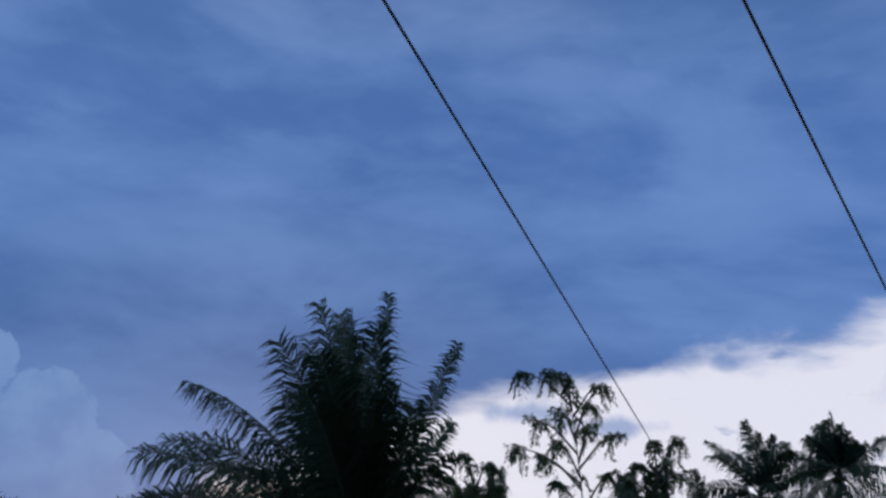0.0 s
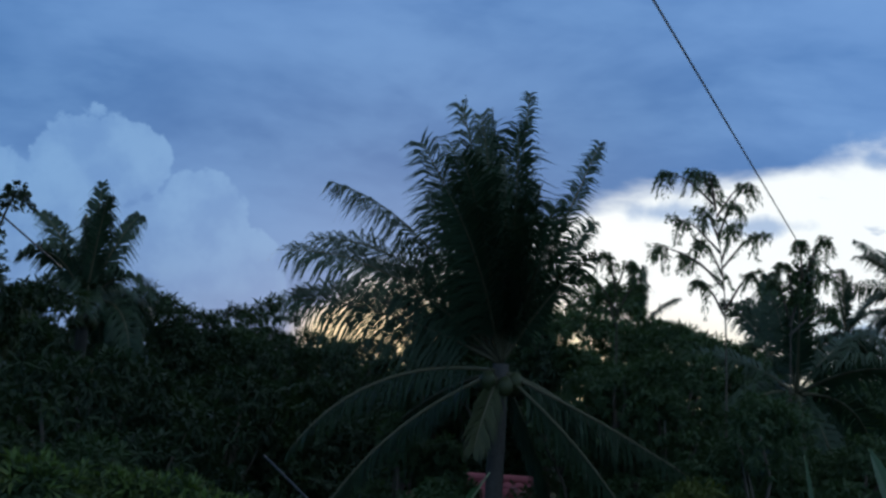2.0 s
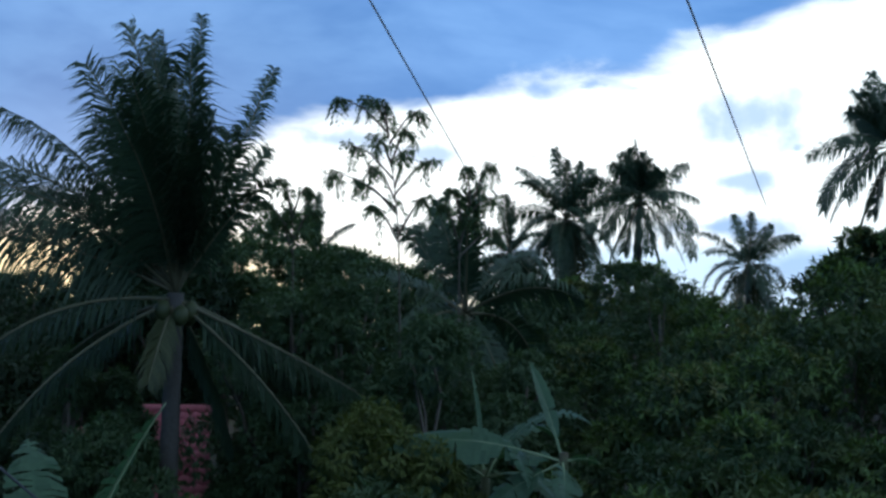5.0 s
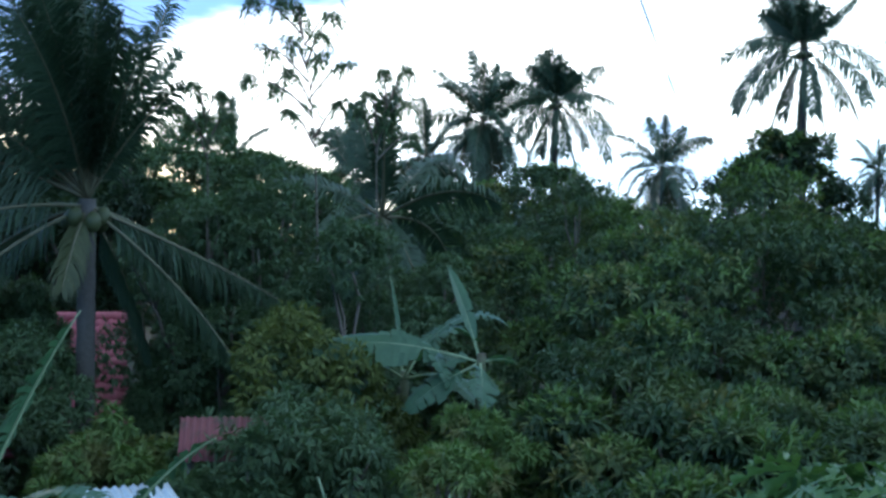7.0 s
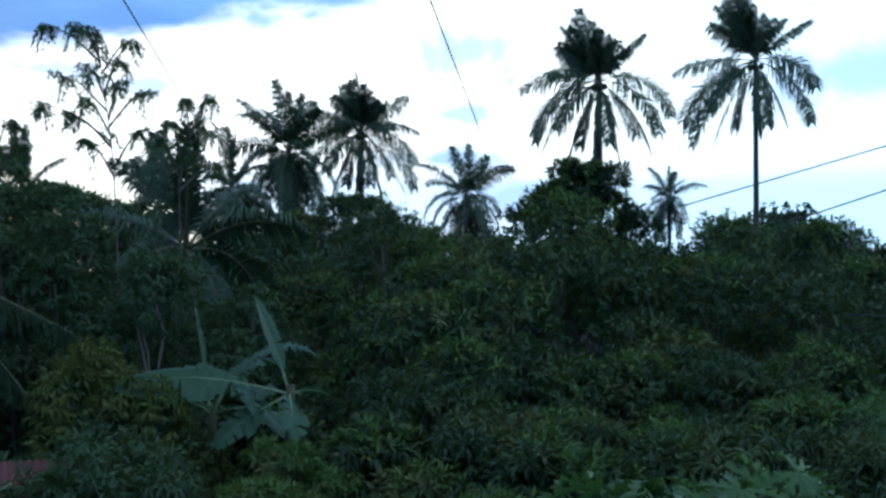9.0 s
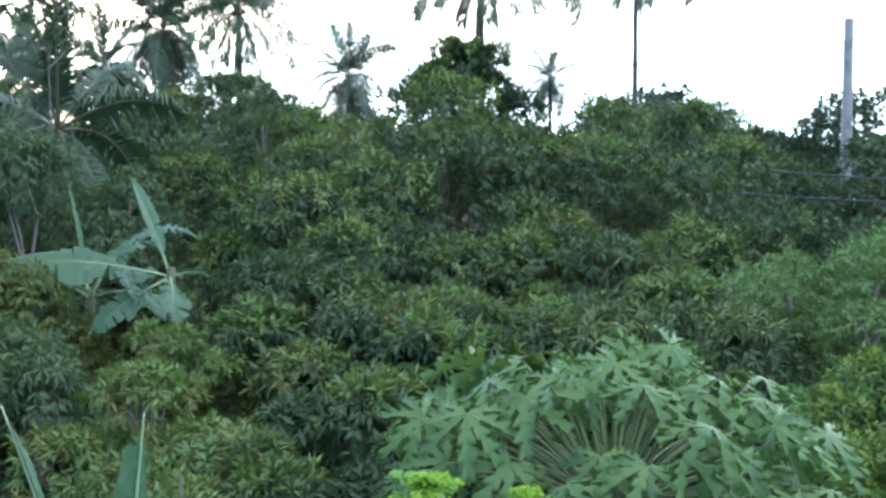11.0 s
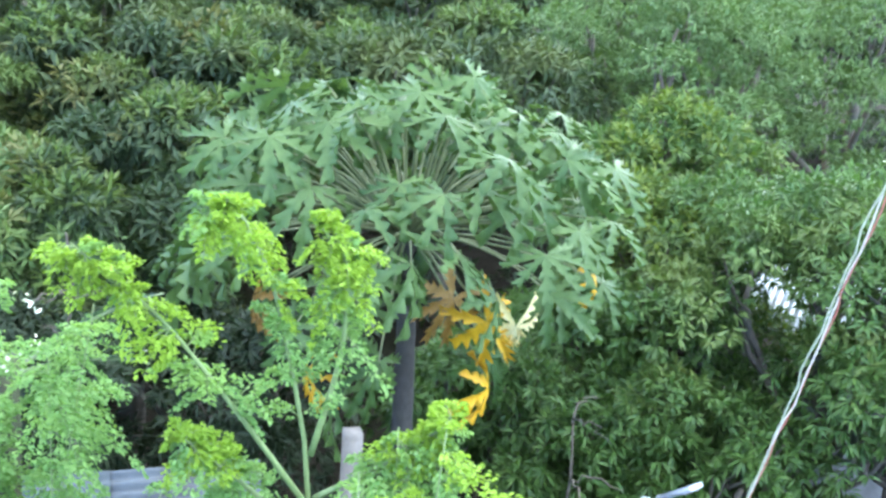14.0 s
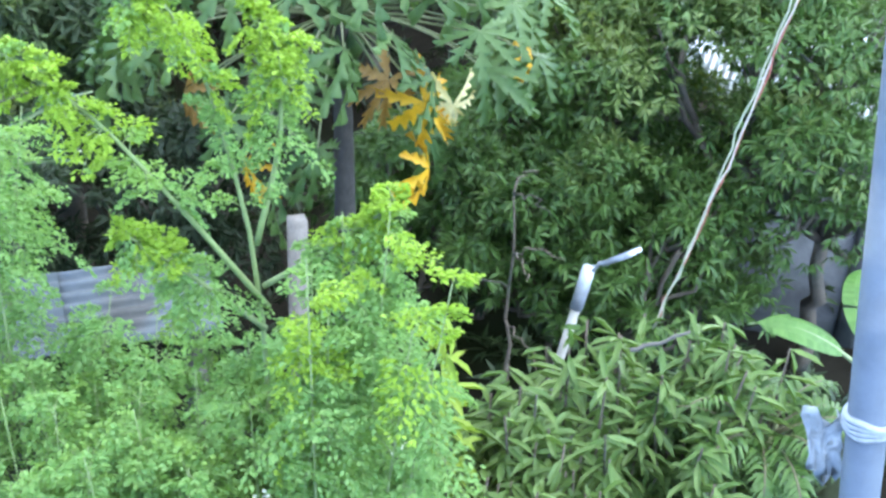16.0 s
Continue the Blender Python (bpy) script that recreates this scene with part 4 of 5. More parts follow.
def tin_sheet(name, place, size, turn, pitch, mat, label, cat, across=False):
    """Corrugated sheets on a low frame of posts and rafters."""
    root = thing(name, place, label, cat, turn=turn)
    w_, l_ = size
    m_ = Matrix.Rotation(radians(pitch), 4, "X")
    sheets = max(1, round(w_ / 0.8))
    for s in range(sheets):
        g_ = Geo()
        x0, x1 = -w_ / 2 + s * w_ / sheets, -w_ / 2 + (s + 1) * w_ / sheets + 0.03
        n_ = 61
        if across:
            u = np.linspace(-l_ / 2, l_ / 2, n_)
            vs = [(x, y) for x in (x0, (x0 + x1) / 2, x1) for y in u]
        else:
            u = np.linspace(x0, x1, n_)
            vs = [(x, y) for y in (-l_ / 2, 0, l_ / 2) for x in u]
        vs = [tuple(m_ @ Vector((x, y, 0.013 * math.sin((y if across else x) * 2 * math.pi / 0.076) + 0.007 * (s % 2)))) for x, y in vs]
        g_.quads(vs, [(r * n_ + j, r * n_ + j + 1, (r + 1) * n_ + j + 1, (r + 1) * n_ + j) for r in (0, 1) for j in range(n_ - 1)])
        ob = part("roof_sheet", g_, mat, root, smooth=True)
        ob.modifiers.new("thickness", "SOLIDIFY").thickness = 0.004
    for y in (-l_ / 2 + 0.1, l_ / 2 - 0.1):
        g_ = Geo()
        box(g_, (-w_ / 2, y - 0.03, -0.1), (w_ / 2, y + 0.03, -0.02), m_)
        part("rafter", g_, "wood", root)
        for x in (-w_ / 2 + 0.1, w_ / 2 - 0.1):
            zt = (m_ @ Vector((x, y, -0.1))).z
            yy = (m_ @ Vector((x, y, -0.1))).y
            g_ = Geo()
            box(g_, (x - 0.04, yy - 0.04, -place[2]), (x + 0.04, yy + 0.04, zt))
            part("post", g_, "wood", root)
    return root


tin_sheet("outbuilding", tuple(spot(-19.7, 12.2, level(12.2, -9.7))), (0.85, 0.62), 18, 36, "rust", "low outbuilding with a rusty red metal roof", "shed")
tin_sheet("shed_roof", tuple(spot(-23.6, 9.5, level(9.5, -12.9))), (0.7, 0.9), 40, 14, "tin_bright", "low shed with a pale corrugated metal roof", "shed")
tin_sheet("lean_to_roof", tuple(spot(-5.2, 5.9, level(5.9, -30.4))), (2.5, 0.5), 3, 30, "tin", "low lean-to with a grey corrugated metal roof behind the shrubs", "shed", True)
tin_sheet("neighbour_roof", tuple(spot(40.0, 11.3, level(11.3, -17.2))), (4.0, 1.8), -40, 18, "tin_bright", "pale corrugated metal roof glimpsed through the leaves", "shed")

# grey boundary wall
wall = thing("boundary_wall", spot(36.5, 9.4, 0), "grey weathered concrete wall behind the trees", "wall", turn=-32.0)
for k in range(3):
    g = Geo()
    box(g, (-1.2 + k * 2.0, 0.0, 0), (0.74 + k * 2.0, 0.12, 1.75 + 0.04 * (k % 2)))
    part("panel", g, "concrete", wall)
    g = Geo()
    box(g, (0.75 + k * 2.0, -0.05, 0), (0.95 + k * 2.0, 0.17, 1.95))
    part("pillar", g, "concrete", wall)
    g = Geo()
    box(g, (-1.22 + k * 2.0, -0.03, 1.8), (0.74 + k * 2.0, 0.15, 1.86))
    part("coping", g, "concrete", wall)

# ---------------------------------------------------------------- right-hand trees
mango(24.5, 15.0, -2.8, 2.2, 3.6, 181, "bush", "", "light green feathery-leaved tree", tufts=1700, L=0.13, name="light_green_tree", cat="tree")
mango(29.5, 17.0, -2.0, 2.4, 4.0, 182, "bush", "", "light green feathery-leaved tree", tufts=1500, L=0.13, name="light_green_tree", cat="tree")
mango(27.5, 10.0, -8.6, 1.35, 2.7, 183, "longleaf", "yellowgreen", "green tree with yellow-green top leaves", tufts=2000, L=0.125, name="garden_tree", cat="tree", limbs=9, trunk=0.09, n=26)
mango(33.5, 8.6, -11.5, 1.5, 2.6, 184, "longleaf", "", "dark green garden tree with crooked grey trunk", tufts=2500, L=0.115, name="garden_tree", cat="tree", limbs=9, trunk=0.08, n=26)
mango(39.5, 9.0, -10.5, 1.4, 2.4, 185, "longleaf", "", "green garden tree before the wall", tufts=1100, L=0.115, name="garden_tree", cat="tree", limbs=9, trunk=0.08, n=26)
mango(22.0, 9.0, -19.0, 1.2, 2.0, 186, "longleaf", "", "dark green garden tree in shade", tufts=1200, L=0.14, name="garden_tree", cat="tree", trunk=0.06, n=26)
mango(34.0, 20.0, -1.5, 3.0, 4.5, 187, "bush", "", "light green tree behind the garden", tufts=1300, L=0.2, name="light_green_tree", cat="tree")
mango(20.8, 18.5, -0.4, 2.3, 4.2, 191, "mango", "mango_fresh", tufts=1400)
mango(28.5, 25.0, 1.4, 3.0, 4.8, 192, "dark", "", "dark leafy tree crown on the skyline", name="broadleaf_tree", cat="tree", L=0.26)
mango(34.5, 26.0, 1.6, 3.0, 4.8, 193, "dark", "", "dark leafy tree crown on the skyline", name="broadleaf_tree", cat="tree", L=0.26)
mango(-7.4, 12.4, -7.4, 0.75, 1.8, 203, "mango_fresh", "", "low green leafy shrub", tufts=700, L=0.14, name="shrub", cat="shrub", trunk=0.05)
mango(-5.6, 18.0, -3.6, 1.8, 3.4, 202, tufts=1300)
mango(5.6, 16.5, -3.4, 1.9, 3.2, 201, tufts=1300)
mango(12.8, 17.0, -3.2, 1.9, 3.2, 194, tufts=1300)
mango(18.5, 8.2, -21.0, 0.9, 1.7, 195, "longleaf", "", "low dark green bush under the trees", tufts=700, L=0.13, name="shrub", cat="shrub", trunk=0.04)
mango(25.5, 8.0, -21.5, 1.0, 1.7, 196, "longleaf", "", "low dark green bush under the trees", tufts=800, L=0.13, name="shrub", cat="shrub", trunk=0.04, n=26)
mango(31.0, 7.8, -23.0, 0.9, 1.6, 197, "longleaf", "", "low dark green bush under the trees", tufts=700, L=0.13, name="shrub", cat="shrub", trunk=0.04, n=26)
mango(-4.0, 7.6, -19.0, 1.0, 1.8, 198, "dark", "", "low dark green bush under the trees", tufts=800, L=0.13, name="shrub", cat="shrub", trunk=0.04)
mango(4.5, 8.0, -19.0, 1.1, 1.8, 199, "dark", "", "low dark green bush under the trees", tufts=900, L=0.13, name="shrub", cat="shrub", trunk=0.04)
mango(0.5, 9.5, -10.5, 1.3, 2.4, 188, "mango", "mango_fresh", tufts=1300, L=0.17)
mango(-5.0, 9.5, -11.5, 1.4, 2.6, 189, "bush", "mango_fresh", "low green leafy shrub", tufts=1200, L=0.15, name="shrub", cat="shrub")
mango(-9.0, 10.5, -10.0, 1.1, 2.2, 190, "mango_fresh", "", "low green leafy shrub", tufts=900, L=0.15, name="shrub", cat="shrub")


# ---------------------------------------------------------------- papaya
def papaya_blade(seed, curl):
    """A palmate blade of seven lobes with pointed side lobes; petiole end at the origin, tip toward +y."""
    rng_ = np.random.default_rng(seed)
    g_ = Geo()
    for li in range(7):
        a_ = (li - 3) * 0.74 + rng_.normal(0, 0.05)
        ln = 0.4 * (1.0 - 0.075 * abs(li - 3)) * rng_.uniform(0.92, 1.06)
        along, side = np.array([math.sin(a_), math.cos(a_), 0]), np.array([math.cos(a_), -math.sin(a_), 0])
        n = 28
        s = np.linspace(0, 1, n)
        tooth = np.abs(((s * 4.5 + 0.1 * rng_.random()) % 1.0) - 0.5) * 2
        w_ = np.minimum(s * 0.33, 0.05 + 0.25 * (1 - s) ** 0.7 * tooth ** 1.3) * (s < 0.995) * ln * 1.1
        fwd = 0.2 * tooth * ln * (s > 0.35) * (s < 0.95)
        lift = rng_.normal(0, 0.05)
        vs = []
        for k in range(n):
            c_ = along * s[k] * ln + np.array([0, 0, -curl * (s[k] * ln) ** 2 * 1.5 + lift * s[k] * ln])
            e_ = np.array([0, 0, 0.22 * w_[k]])
            vs += [c_ - side * w_[k] + along * fwd[k] + e_, c_, c_ + side * w_[k] + along * fwd[k] + e_]
        q = [(3 * k + m, 3 * k + m + 1, 3 * k + m + 4, 3 * k + m + 3) for k in range(n - 1) for m in (0, 1)]
        g_.quads(vs, q)
    return g_


def papaya_tree():
    rng_ = np.random.default_rng(200)
    d = 7.0
    base = spot(13.9, d, 0)
    hub = level(d, -16.8)
    root = thing("papaya_tree", base, "papaya tree with a wide umbrella of lobed leaves, some yellow", "papaya tree")
    g_ = Geo()
    n = 30
    s = np.linspace(0, 1, n)
    tube(g_, np.stack([0.05 * np.sin(s * 3), 0 * s, s * hub], 1), (0.095 - 0.045 * s) * (1 + 0.05 * (np.arange(n) % 2)), 10)
    part("trunk", g_, "palm_bark", root, smooth=True)
    shapes = {}
    for k in range(4):
        for mt in ("papaya", "papaya_yellow", "papaya_cream", "papaya_brown"):
            shapes[mt, k] = None
    toward = math.degrees(math.atan2(-base.x, -base.y))

    def leaf(az_, rise, ln, sag, scale, mt="papaya", flop=0.0, k=0):
        a_, e_ = radians(az_), radians(rise)
        out = np.array([math.sin(a_), math.cos(a_), 0])
        tip = out * ln * math.cos(e_) + np.array([0, 0, hub + ln * math.sin(e_)])
        p = bend((out * 0.05)[:3] + np.array([0, 0, hub - 0.05]), tip, -sag, 9)
        if shapes[mt, k] is None:
            shapes[mt, k] = papaya_blade(300 + k, 0.6 + 0.4 * k).mesh("leaf", M[mt], False)
        ob = part("leaf", shapes[mt, k], mt, root)
        tilt = 12 - rng_.uniform(0, 38) - flop
        m_ = Matrix.Translation(tip) @ Matrix.Rotation(-a_, 4, "Z") @ Matrix.Rotation(radians(tilt), 4, "X") @ Matrix.Rotation(rng_.normal(0, 0.42), 4, "Y") @ Matrix.Rotation(rng_.normal(0, 0.4), 4, "Z")
        ob.matrix_basis = m_ @ Matrix.Diagonal((scale * (0.62 if flop > 40 else 1.0), scale, scale, 1))
        g2 = Geo()
        tube(g2, p, np.linspace(0.011, 0.005, 9), 6)
        part("petiole", g2, "petiole", root, smooth=True)

    for i in range(92):
        q = i / 92
        leaf(i * 137.5, 70 - 80 * q ** 0.8 + rng_.normal(0, 6), 0.9 + 0.32 * min(1, q * 2) + rng_.normal(0, 0.08), 0.04 + 0.07 * q, 0.62 + 0.3 * rng_.random(), flop=4 + 30 * q * rng_.random(), k=i % 4)
    for a_, e_, ln, flop, mt, sc in ((toward - 24, -10, 1.15, 80, "papaya_yellow", 0.95), (toward - 32, -11, 1.2, 88, "papaya_cream", 0.7), (toward - 16, -6, 1.0, 60, "papaya_brown", 0.8),
                                     (toward + 62, -20, 1.05, 60, "papaya_brown", 0.8), (toward - 75, -8, 1.2, 70, "papaya_yellow", 0.45), (toward + 40, -42, 1.1, 60, "papaya_yellow", 0.6),
                                     (toward - 28, -30, 1.25, 75, "papaya_yellow", 0.75), (toward + 8, -35, 1.0, 50, "papaya", 0.8), (toward - 40, -35, 1.0, 50, "papaya", 0.9), (toward + 25, -45, 1.2, 50, "papaya", 0.8), (toward + 85, -30, 1.0, 45, "papaya", 0.9)):
        leaf(a_, e_, ln, 0.06, sc, mt, flop, 2)
    for i in range(7):
        g2 = Geo()
        ball(g2, (0.11 * math.cos(i * 0.95), 0.11 * math.sin(i * 0.95), hub - 0.22 - 0.09 * (i % 3)), (0.06, 0.06, 0.09), 8, 6)
        part("fruit", g2, "papaya", root, smooth=True)


papaya_tree()


# ---------------------------------------------------------------- moringa and the near shrubs
def near(b_, d_, e_, base):
    return tuple(spot(b_, d_, level(d_, e_)) - Vector(base))


rng = np.random.default_rng(210)
base = spot(10.0, 3.9, 0)
spray_tree("moringa_tree", base, rng,
           [[(0, 0, 0), near(10.0, 3.9, -31, base), near(8.4, 3.9, -24, base), near(7.0, 3.8, -19.0, base), near(5.4, 3.7, -16.2, base), near(3.8, 3.7, -16.4, base)],
            [near(10.0, 3.9, -31, base), near(6.0, 3.7, -26.5, base), near(1.8, 3.6, -21.6, base), near(-2.6, 3.5, -18.0, base)],
            [near(9.5, 3.9, -28, base), near(11.0, 3.9, -23, base), near(11.0, 3.9, -18.5, base), near(9.6, 3.9, -17.2, base)],
            [near(9.8, 3.9, -30, base), near(14.0, 3.8, -28, base), near(17.0, 3.7, -26, base)],
            [near(9.8, 3.9, -32, base), near(5.5, 3.8, -29, base), near(2.5, 3.7, -27, base)]],
           "moringa", "moringa_tip", "young moringa tree with bright yellow-green shoot tips", "moringa tree", 44, 0.021, 90, 0.2, 0.45, r=0.013, tip_share=0.45, from_s=0.34)

rng = np.random.default_rng(220)
for k, (b_, d_, e_, w_) in enumerate(((-8, 4.6, -18.4, 0.6), (-4, 4.5, -19.4, 0.6), (0, 4.0, -30, 0.6), (5, 3.8, -32.5, 0.6), (10, 3.8, -31, 0.55), (13.5, 3.9, -29.5, 0.5), (17, 3.6, -34, 0.5), (3, 3.4, -36, 0.5), (9, 3.3, -37, 0.5), (15, 3.3, -38, 0.5), (-3, 3.5, -33, 0.5), (13.2, 3.3, -27.5, 0.42), (2, 4.2, -31.5, 0.5), (-6, 4.0, -29, 0.5), (14.5, 3.6, -25.5, 0.35))):
    base = spot(b_, d_, 0)
    t_ = level(d_, e_)
    st = []
    for i in range(6):
        o_ = np.array([rng.normal(0, w_ * 0.5), rng.normal(0, w_ * 0.4), t_ - rng.uniform(0, 0.5)])
        st.append([(0, 0, 0), tuple(o_ * np.array([0.5, 0.5, 0.6])), tuple(o_)])
    spray_tree("moringa_shrub", base, rng, st, "moringa", "moringa_tip" if k in (11, 14) else "moringa", "feathery bluish-green moringa foliage with small white flowers", "shrub", 22, 0.023, 105, 0.36, 0.6, r=0.008, tip_share=0.1 if k == 11 else 0.0, from_s=0.55, group="moringa shrubs")
    if k in (0, 1, 8, 9):
        fl = Geo()
        c_ = np.array([0, 0, t_ - 0.3]) + rng.normal(0, 1, (5, 3)) * np.array([0.2, 0.2, 0.08])
        P_ = np.repeat(c_, 6, 0) + rng.normal(0, 0.02, (30, 3))
        leaves(fl, P_, dirs(rng, 30), dirs(rng, 30, 1), 0.022, 0.015, oval=True)
        part("flowers", fl, "blossom", bpy.data.objects[[o.name for o in scene.collection.objects if o.name.startswith("moringa_shrub")][-1]], "small white flowers", kind="stuff")


def long_leaf_shrub(place, seed, R, H, count, mat, label, L=0.16):
    rng_ = np.random.default_rng(seed)
    root = thing("long_leaved_shrub", place, label, "shrub")
    g_ = Geo()
    for i in range(count):
        o = np.array([rng_.normal(0, R * 0.5), rng_.normal(0, R * 0.4), H * rng_.uniform(0.72, 1.0)])
        s_ = Geo()
        p = bend((0, 0, 0), o, 0.0, 8, 0.02, rng_)
        tube(s_, p, np.linspace(0.014, 0.005, 8), 5)
        part("stem", s_, "bark", root, smooth=True)
        m = 46
        u = rng_.uniform(0.72, 1.0, m)
        b = np.array([p[min(int(x * 7), 6)] + (p[min(int(x * 7), 6) + 1] - p[min(int(x * 7), 6)]) * (x * 7 - min(int(x * 7), 6)) for x in u])
        D = unit(dirs(rng_, m, 0.2) + np.array([0, 0, 0.1]))
        D[:, 2] = D[:, 2] * 0.7 - 0.4
        leaves(g_, b, D, np.tile([0, 0, 1.0], (m, 1)) + rng_.normal(0, 0.2, (m, 3)), L * rng_.uniform(0.7, 1.15, m), 0.034, oval=True)
    part("foliage", g_, mat, root, kind="stuff")
    return root


for k, (b_, d_, e_, R_) in enumerate(((24, 4.3, -33.8, 0.5), (29, 4.4, -32.6, 0.5), (33.0, 4.5, -31.8, 0.5), (36.5, 4.6, -31.4, 0.34), (22, 3.7, -38, 0.5), (27, 3.7, -39, 0.5), (29.5, 3.9, -38.5, 0.4))):
    long_leaf_shrub(spot(b_, d_, 0), 230 + k, R_, level(d_, e_), 24, "garden", "shrub with long drooping glossy green leaves")
long_leaf_shrub(spot(20.2, 4.0, 0), 240, 0.13, level(4.0, -30.5), 7, "sprout", "upright yellow-green leafy sprout")



def garden_palm(place, height, seed):
    """A low clump of feather fronds."""
    rng_ = np.random.default_rng(seed)
    root = thing("garden_palm", place, "low garden palm with arching feathery green fronds", "palm plant")
    for i in range(4):
        g_ = Geo()
        a_ = i * 1.6
        tube(g_, bend((0.05 * math.cos(a_), 0.05 * math.sin(a_), 0), (0.09 * math.cos(a_), 0.09 * math.sin(a_), height), 0, 10, 0.004, rng_), np.linspace(0.02, 0.012, 10), 8)
        part("stem", g_, "petiole", root, smooth=True)
    for i in range(16):
        a_, e_ = i * 2.399, 0.25 + 0.9 * rng_.random()
        frond(root, rng_, (0.08 * math.cos(a_), 0.08 * math.sin(a_), height - 0.03), (math.cos(a_) * math.cos(e_), math.sin(a_) * math.cos(e_), math.sin(e_)), rng_.uniform(0.35, 0.55), 1.5, 30, 0.15, "longleaf", (0, 0, 0), 0.8, 0.017, 0.008)


garden_palm(spot(38.2, 4.6, 0), level(4.6, -34.6), 250)


def dead_sapling(az_, d, el_, seed, reach):
    rng_ = np.random.default_rng(seed)
    root = thing("dead_sapling", spot(az_, d, 0), "leafless grey sapling with thin bare twigs", "sapling")
    t_ = level(d, el_)
    g_ = Geo()
    p = bend((0, 0, 0), (rng_.normal(0, 0.1), 0, t_), 0, 12, 0.025, rng_)
    tube(g_, p, np.linspace(0.02, 0.006, 12), 6)
    part("stem", g_, "bark", root, smooth=True)
    for i in range(6):
        k = rng_.integers(7, 12)
        o = dirs(rng_, 1)[0] * np.array([1, 1, 0.4]) * reach * rng_.uniform(0.5, 1)
        g_ = Geo()
        tube(g_, bend(p[k], p[k] + o, -0.04, 9, 0.015, rng_), np.linspace(0.008, 0.003, 9), 5)
        part("twig", g_, "bark", root, smooth=True)


dead_sapling(24.0, 6.6, -25.2, 400, 0.6)
dead_sapling(-6.4, 6.6, -15.2, 401, 0.45)
dead_sapling(-3.0, 6.2, -17.5, 402, 0.4)

# ---------------------------------------------------------------- lamp, posts, pole, cables
lamp = thing("solar_lamp", spot(24.2, 6.2, 0), "small grey solar street lamp on a white pipe post", "street lamp")
top = Vector(near(27.7, 6.2, -28.6, spot(24.2, 6.2, 0)))
g = Geo()
tube(g, [(0, 0, 0), tuple(top * 0.5), tuple(top)], 0.03, 10)
part("post", g, "plaster", lamp, smooth=True)
g = Geo()
tube(g, [tuple(top.lerp(Vector((0, 0, 0)), 0.13)), tuple(top.lerp(Vector((0, 0, 0)), 0.06)), tuple(top * 1.005)], 0.042, 10)
part("sleeve", g, "lampgrey", lamp, smooth=True)
armv = Vector(near(28.8, 6.1, -28.1, spot(24.2, 6.2, 0)))
g = Geo()
tube(g, [tuple(top - Vector((0, 0, 0.05))), tuple(top.lerp(armv, 0.5) + Vector((0, 0, 0.01))), tuple(armv)], 0.012, 8)
part("arm", g, "lampgrey", lamp, smooth=True)
across = (armv - top).normalized()
m_head = Matrix.Translation(armv + across * 0.1) @ across.to_track_quat("X", "Z").to_matrix().to_4x4()
g = Geo()
box(g, (-0.13, -0.055, -0.015), (0.13, 0.055, 0.012), m_head)
head = part("head", g, "lampgrey", lamp)
head.modifiers.new("round", "BEVEL").width = 0.008
g = Geo()
box(g, (-0.1, -0.045, -0.02), (0.1, 0.045, -0.017), m_head)
part("light_panel", g, "white", head)
g = Geo()
box(g, (-0.12, -0.05, 0.013), (0.12, 0.05, 0.017), m_head)
part("solar_panel", g, "steel", head)

post = thing("timber_post", spot(11.7, 5.0, 0), "weathered grey timber post among the shrubs", "post")
g = Geo()
box(g, (-0.042, -0.042, 0), (0.042, 0.042, level(5.0, -26.8)))
part("shaft", g, "wood", post)

pole = thing("steel_pole", spot(43.6, 2.9, 0), "blue-grey painted steel pole with a white cloth tied on", "pole")
pb, pt = Vector(near(44.2, 2.9, -36.5, spot(43.6, 2.9, 0))), Vector(near(41.2, 2.9, -15, spot(43.6, 2.9, 0)))
lowp = pb - (pt - pb) * (pb.z / (pt.z - pb.z))
g = Geo()
tube(g, [tuple(lowp), tuple(pb), tuple(pt), tuple(pt + (pt - pb) * 1.2)], 0.055, 20)
part("tube", g, "steel", pole, smooth=True)
tie = pb.lerp(pt, 0.17)
g = Geo()
for i in range(4):
    tube(g, [(tie.x + 0.062 * math.cos(t_), tie.y + 0.062 * math.sin(t_), tie.z + 0.012 * i + 0.006 * math.sin(3 * t_ + i)) for t_ in np.linspace(0, 6.3, 20)], 0.011, 6)
part("tie", g, "cloth", pole, smooth=True)
g = Geo()
sidew = Vector((-math.cos(radians(43.6)), math.sin(radians(43.6)), 0))
rngc = np.random.default_rng(5)
cv = []
for i in range(7):
    for j in range(8):
        q_ = tie + sidew * (0.05 + 0.016 * j * (1 - 0.06 * i)) + Vector((rngc.normal(0, 0.006), 0.02 * math.sin(j * 1.9 + i), -0.034 * i + 0.025 * math.sin(j * 1.3)))
        cv.append(tuple(q_))
g.quads(cv, [(i * 8 + j, i * 8 + j + 1, (i + 1) * 8 + j + 1, (i + 1) * 8 + j) for i in range(6) for j in range(7)])
ob = part("cloth", g, "cloth", pole, "limp white cloth", smooth=True)
ob.modifiers.new("thickness", "SOLIDIFY").thickness = 0.004


stick = thing("wooden_stick", spot(30.5, 4.4, level(4.4, -32.2)), "thin pale wooden stick lying across the shrub", "stick")
g = Geo()
tube(g, bend((0, 0, 0), near(33.6, 4.4, -30.9, stick.location), 0.01, 9, 0.004, np.random.default_rng(6)), np.linspace(0.011, 0.007, 9), 7)
part("shaft", g, "wood", stick, smooth=True)


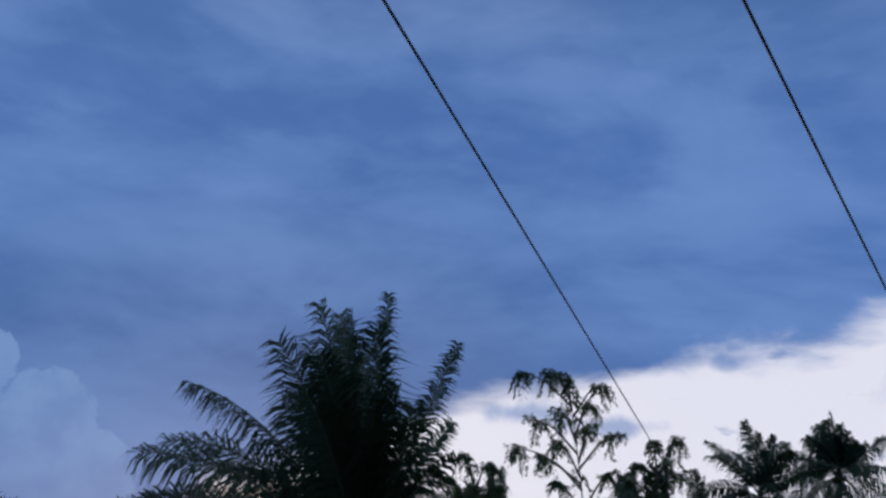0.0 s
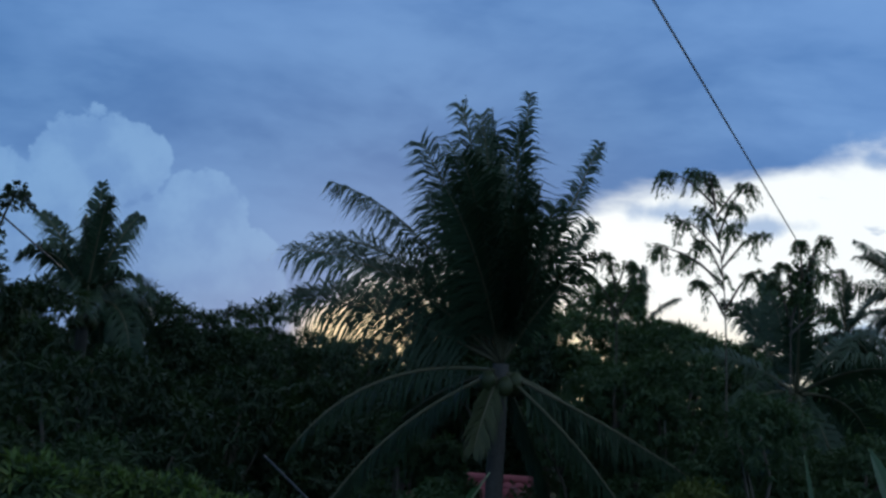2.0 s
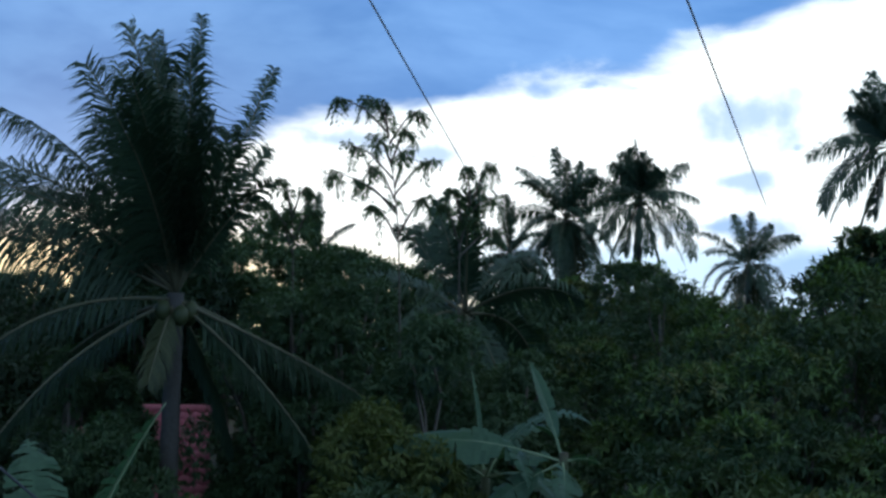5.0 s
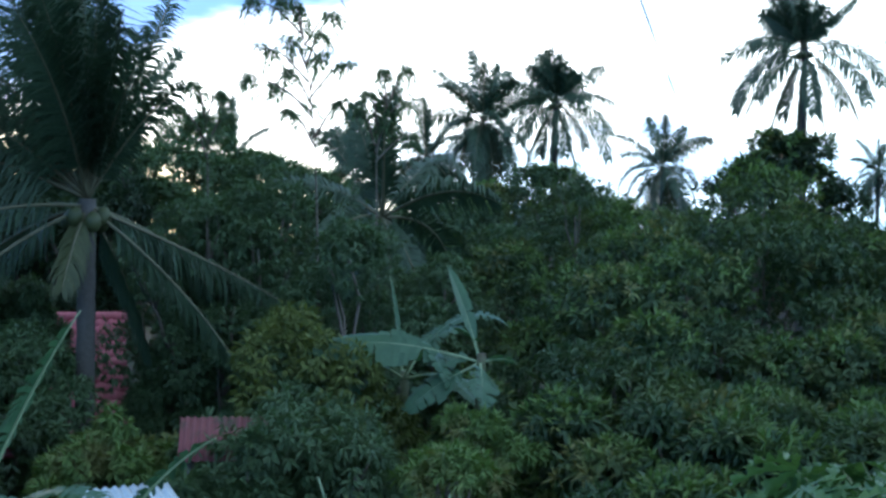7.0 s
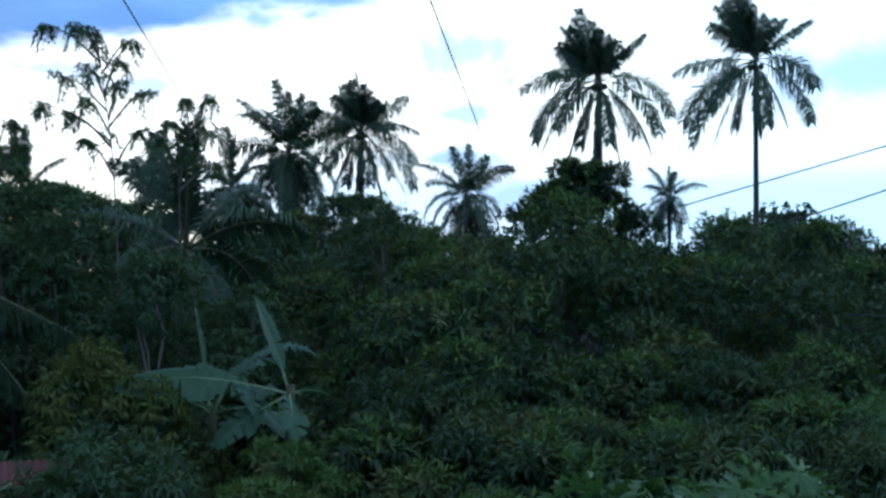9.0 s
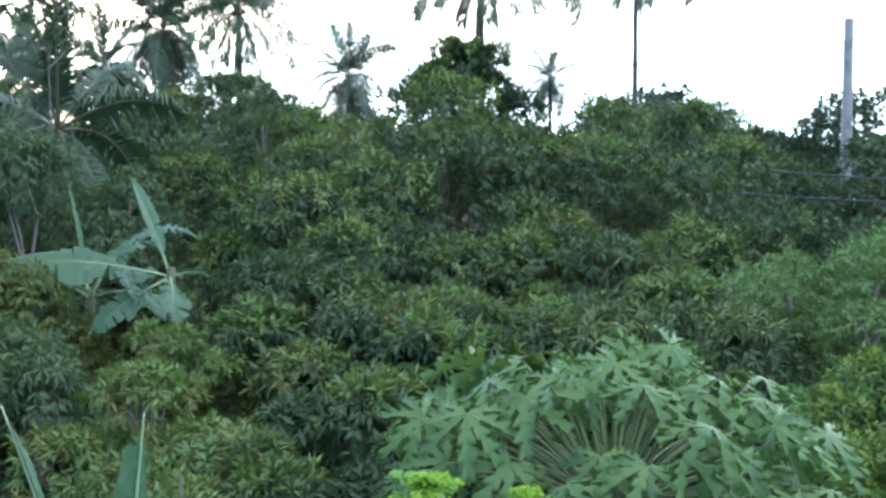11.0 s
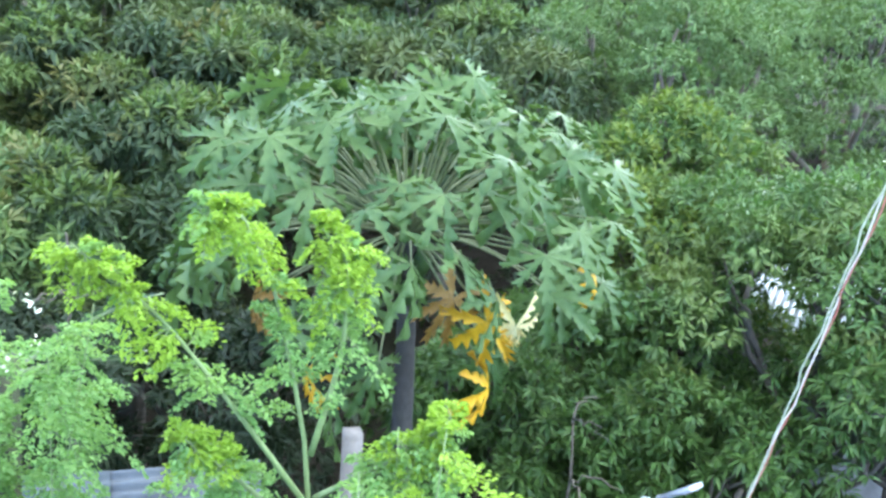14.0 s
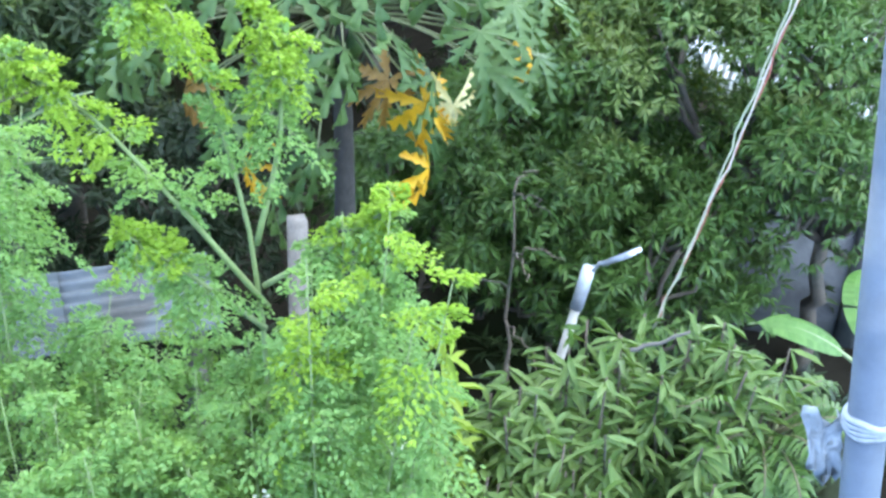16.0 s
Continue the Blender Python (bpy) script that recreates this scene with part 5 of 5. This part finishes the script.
def cable(name, a, b, r, mat, label, sag=0.0, n=24, wob=0.0, seed=0):
    g_ = Geo()
    a, b = Vector(a), Vector(b)
    tube(g_, [tuple(np.array(p) - np.array(a)) for p in bend(a, b, sag, n, wob, np.random.default_rng(seed))], r, 6)
    ob_ = new(name, g_.mesh(name, M[mat], True))
    ob_.location = a
    return tagged(ob_, label, "cable")


lo, hi = spot(31.6, 5.3, level(5.3, -31.0)), spot(37.2, 5.3, level(5.3, -9.0))
for mat_, off, sd in (("cable_white", 0.0, 1), ("cable_red", 0.012, 2), ("cable_green", -0.012, 3)):
    cable("loose_wire", lo + Vector((off, off, 0)), hi + Vector((off, -off, 0)), 0.0045, mat_, "thin loose coloured electric wire hanging in a slack line", 0.09, 26, 0.006, sd)


def line(t0, t1, d0, d1, r, label, sag=0.0):
    """An overhead line between two bearings."""
    cable("power_line", spot(t0[0], d0, level(d0, t0[1])), spot(t1[0], d1, level(d1, t1[1])), r, "cable", label, sag, 30)


def beyond(a, b, k):
    return a + (a - b) * k


for a0, a1 in (((-26.3, 28.3), (-11.4, 6.4)), ((-7.3, 28.3), (2.0, 6.2))):
    p0, p1 = spot(a0[0], 10.5, level(10.5, a0[1])), spot(a1[0], 46, level(46, a1[1]))
    cable("power_line", beyond(p0, p1, 0.25), p1, 0.019, "cable", "thin dark overhead power line", 0.0, 30)
line((11.2, 2.8), (26.0, 6.9), 46, 40, 0.03, "pale overhead line beyond the trees")
line((16.5, 2.1), (26.0, 5.2), 46, 40, 0.03, "pale overhead line beyond the trees")
line((-57.0, 12.0), (-47.0, 4.6), 12, 20, 0.014, "thin dark overhead line by the tree")
line((-37.0, -3.5), (-30.0, -9.5), 9, 7, 0.008, "thin dark wire above the shrubs")
line((19.0, -2.2), (36.0, -3.1), 19, 19, 0.016, "pale overhead wire in front of the trees")
line((21.0, -1.2), (36.0, -2.2), 20, 20, 0.016, "pale overhead wire in front of the trees")
line((0.3, 1.5), (3.2, 1.3), 40, 40, 0.03, "pale wire before the far trees")
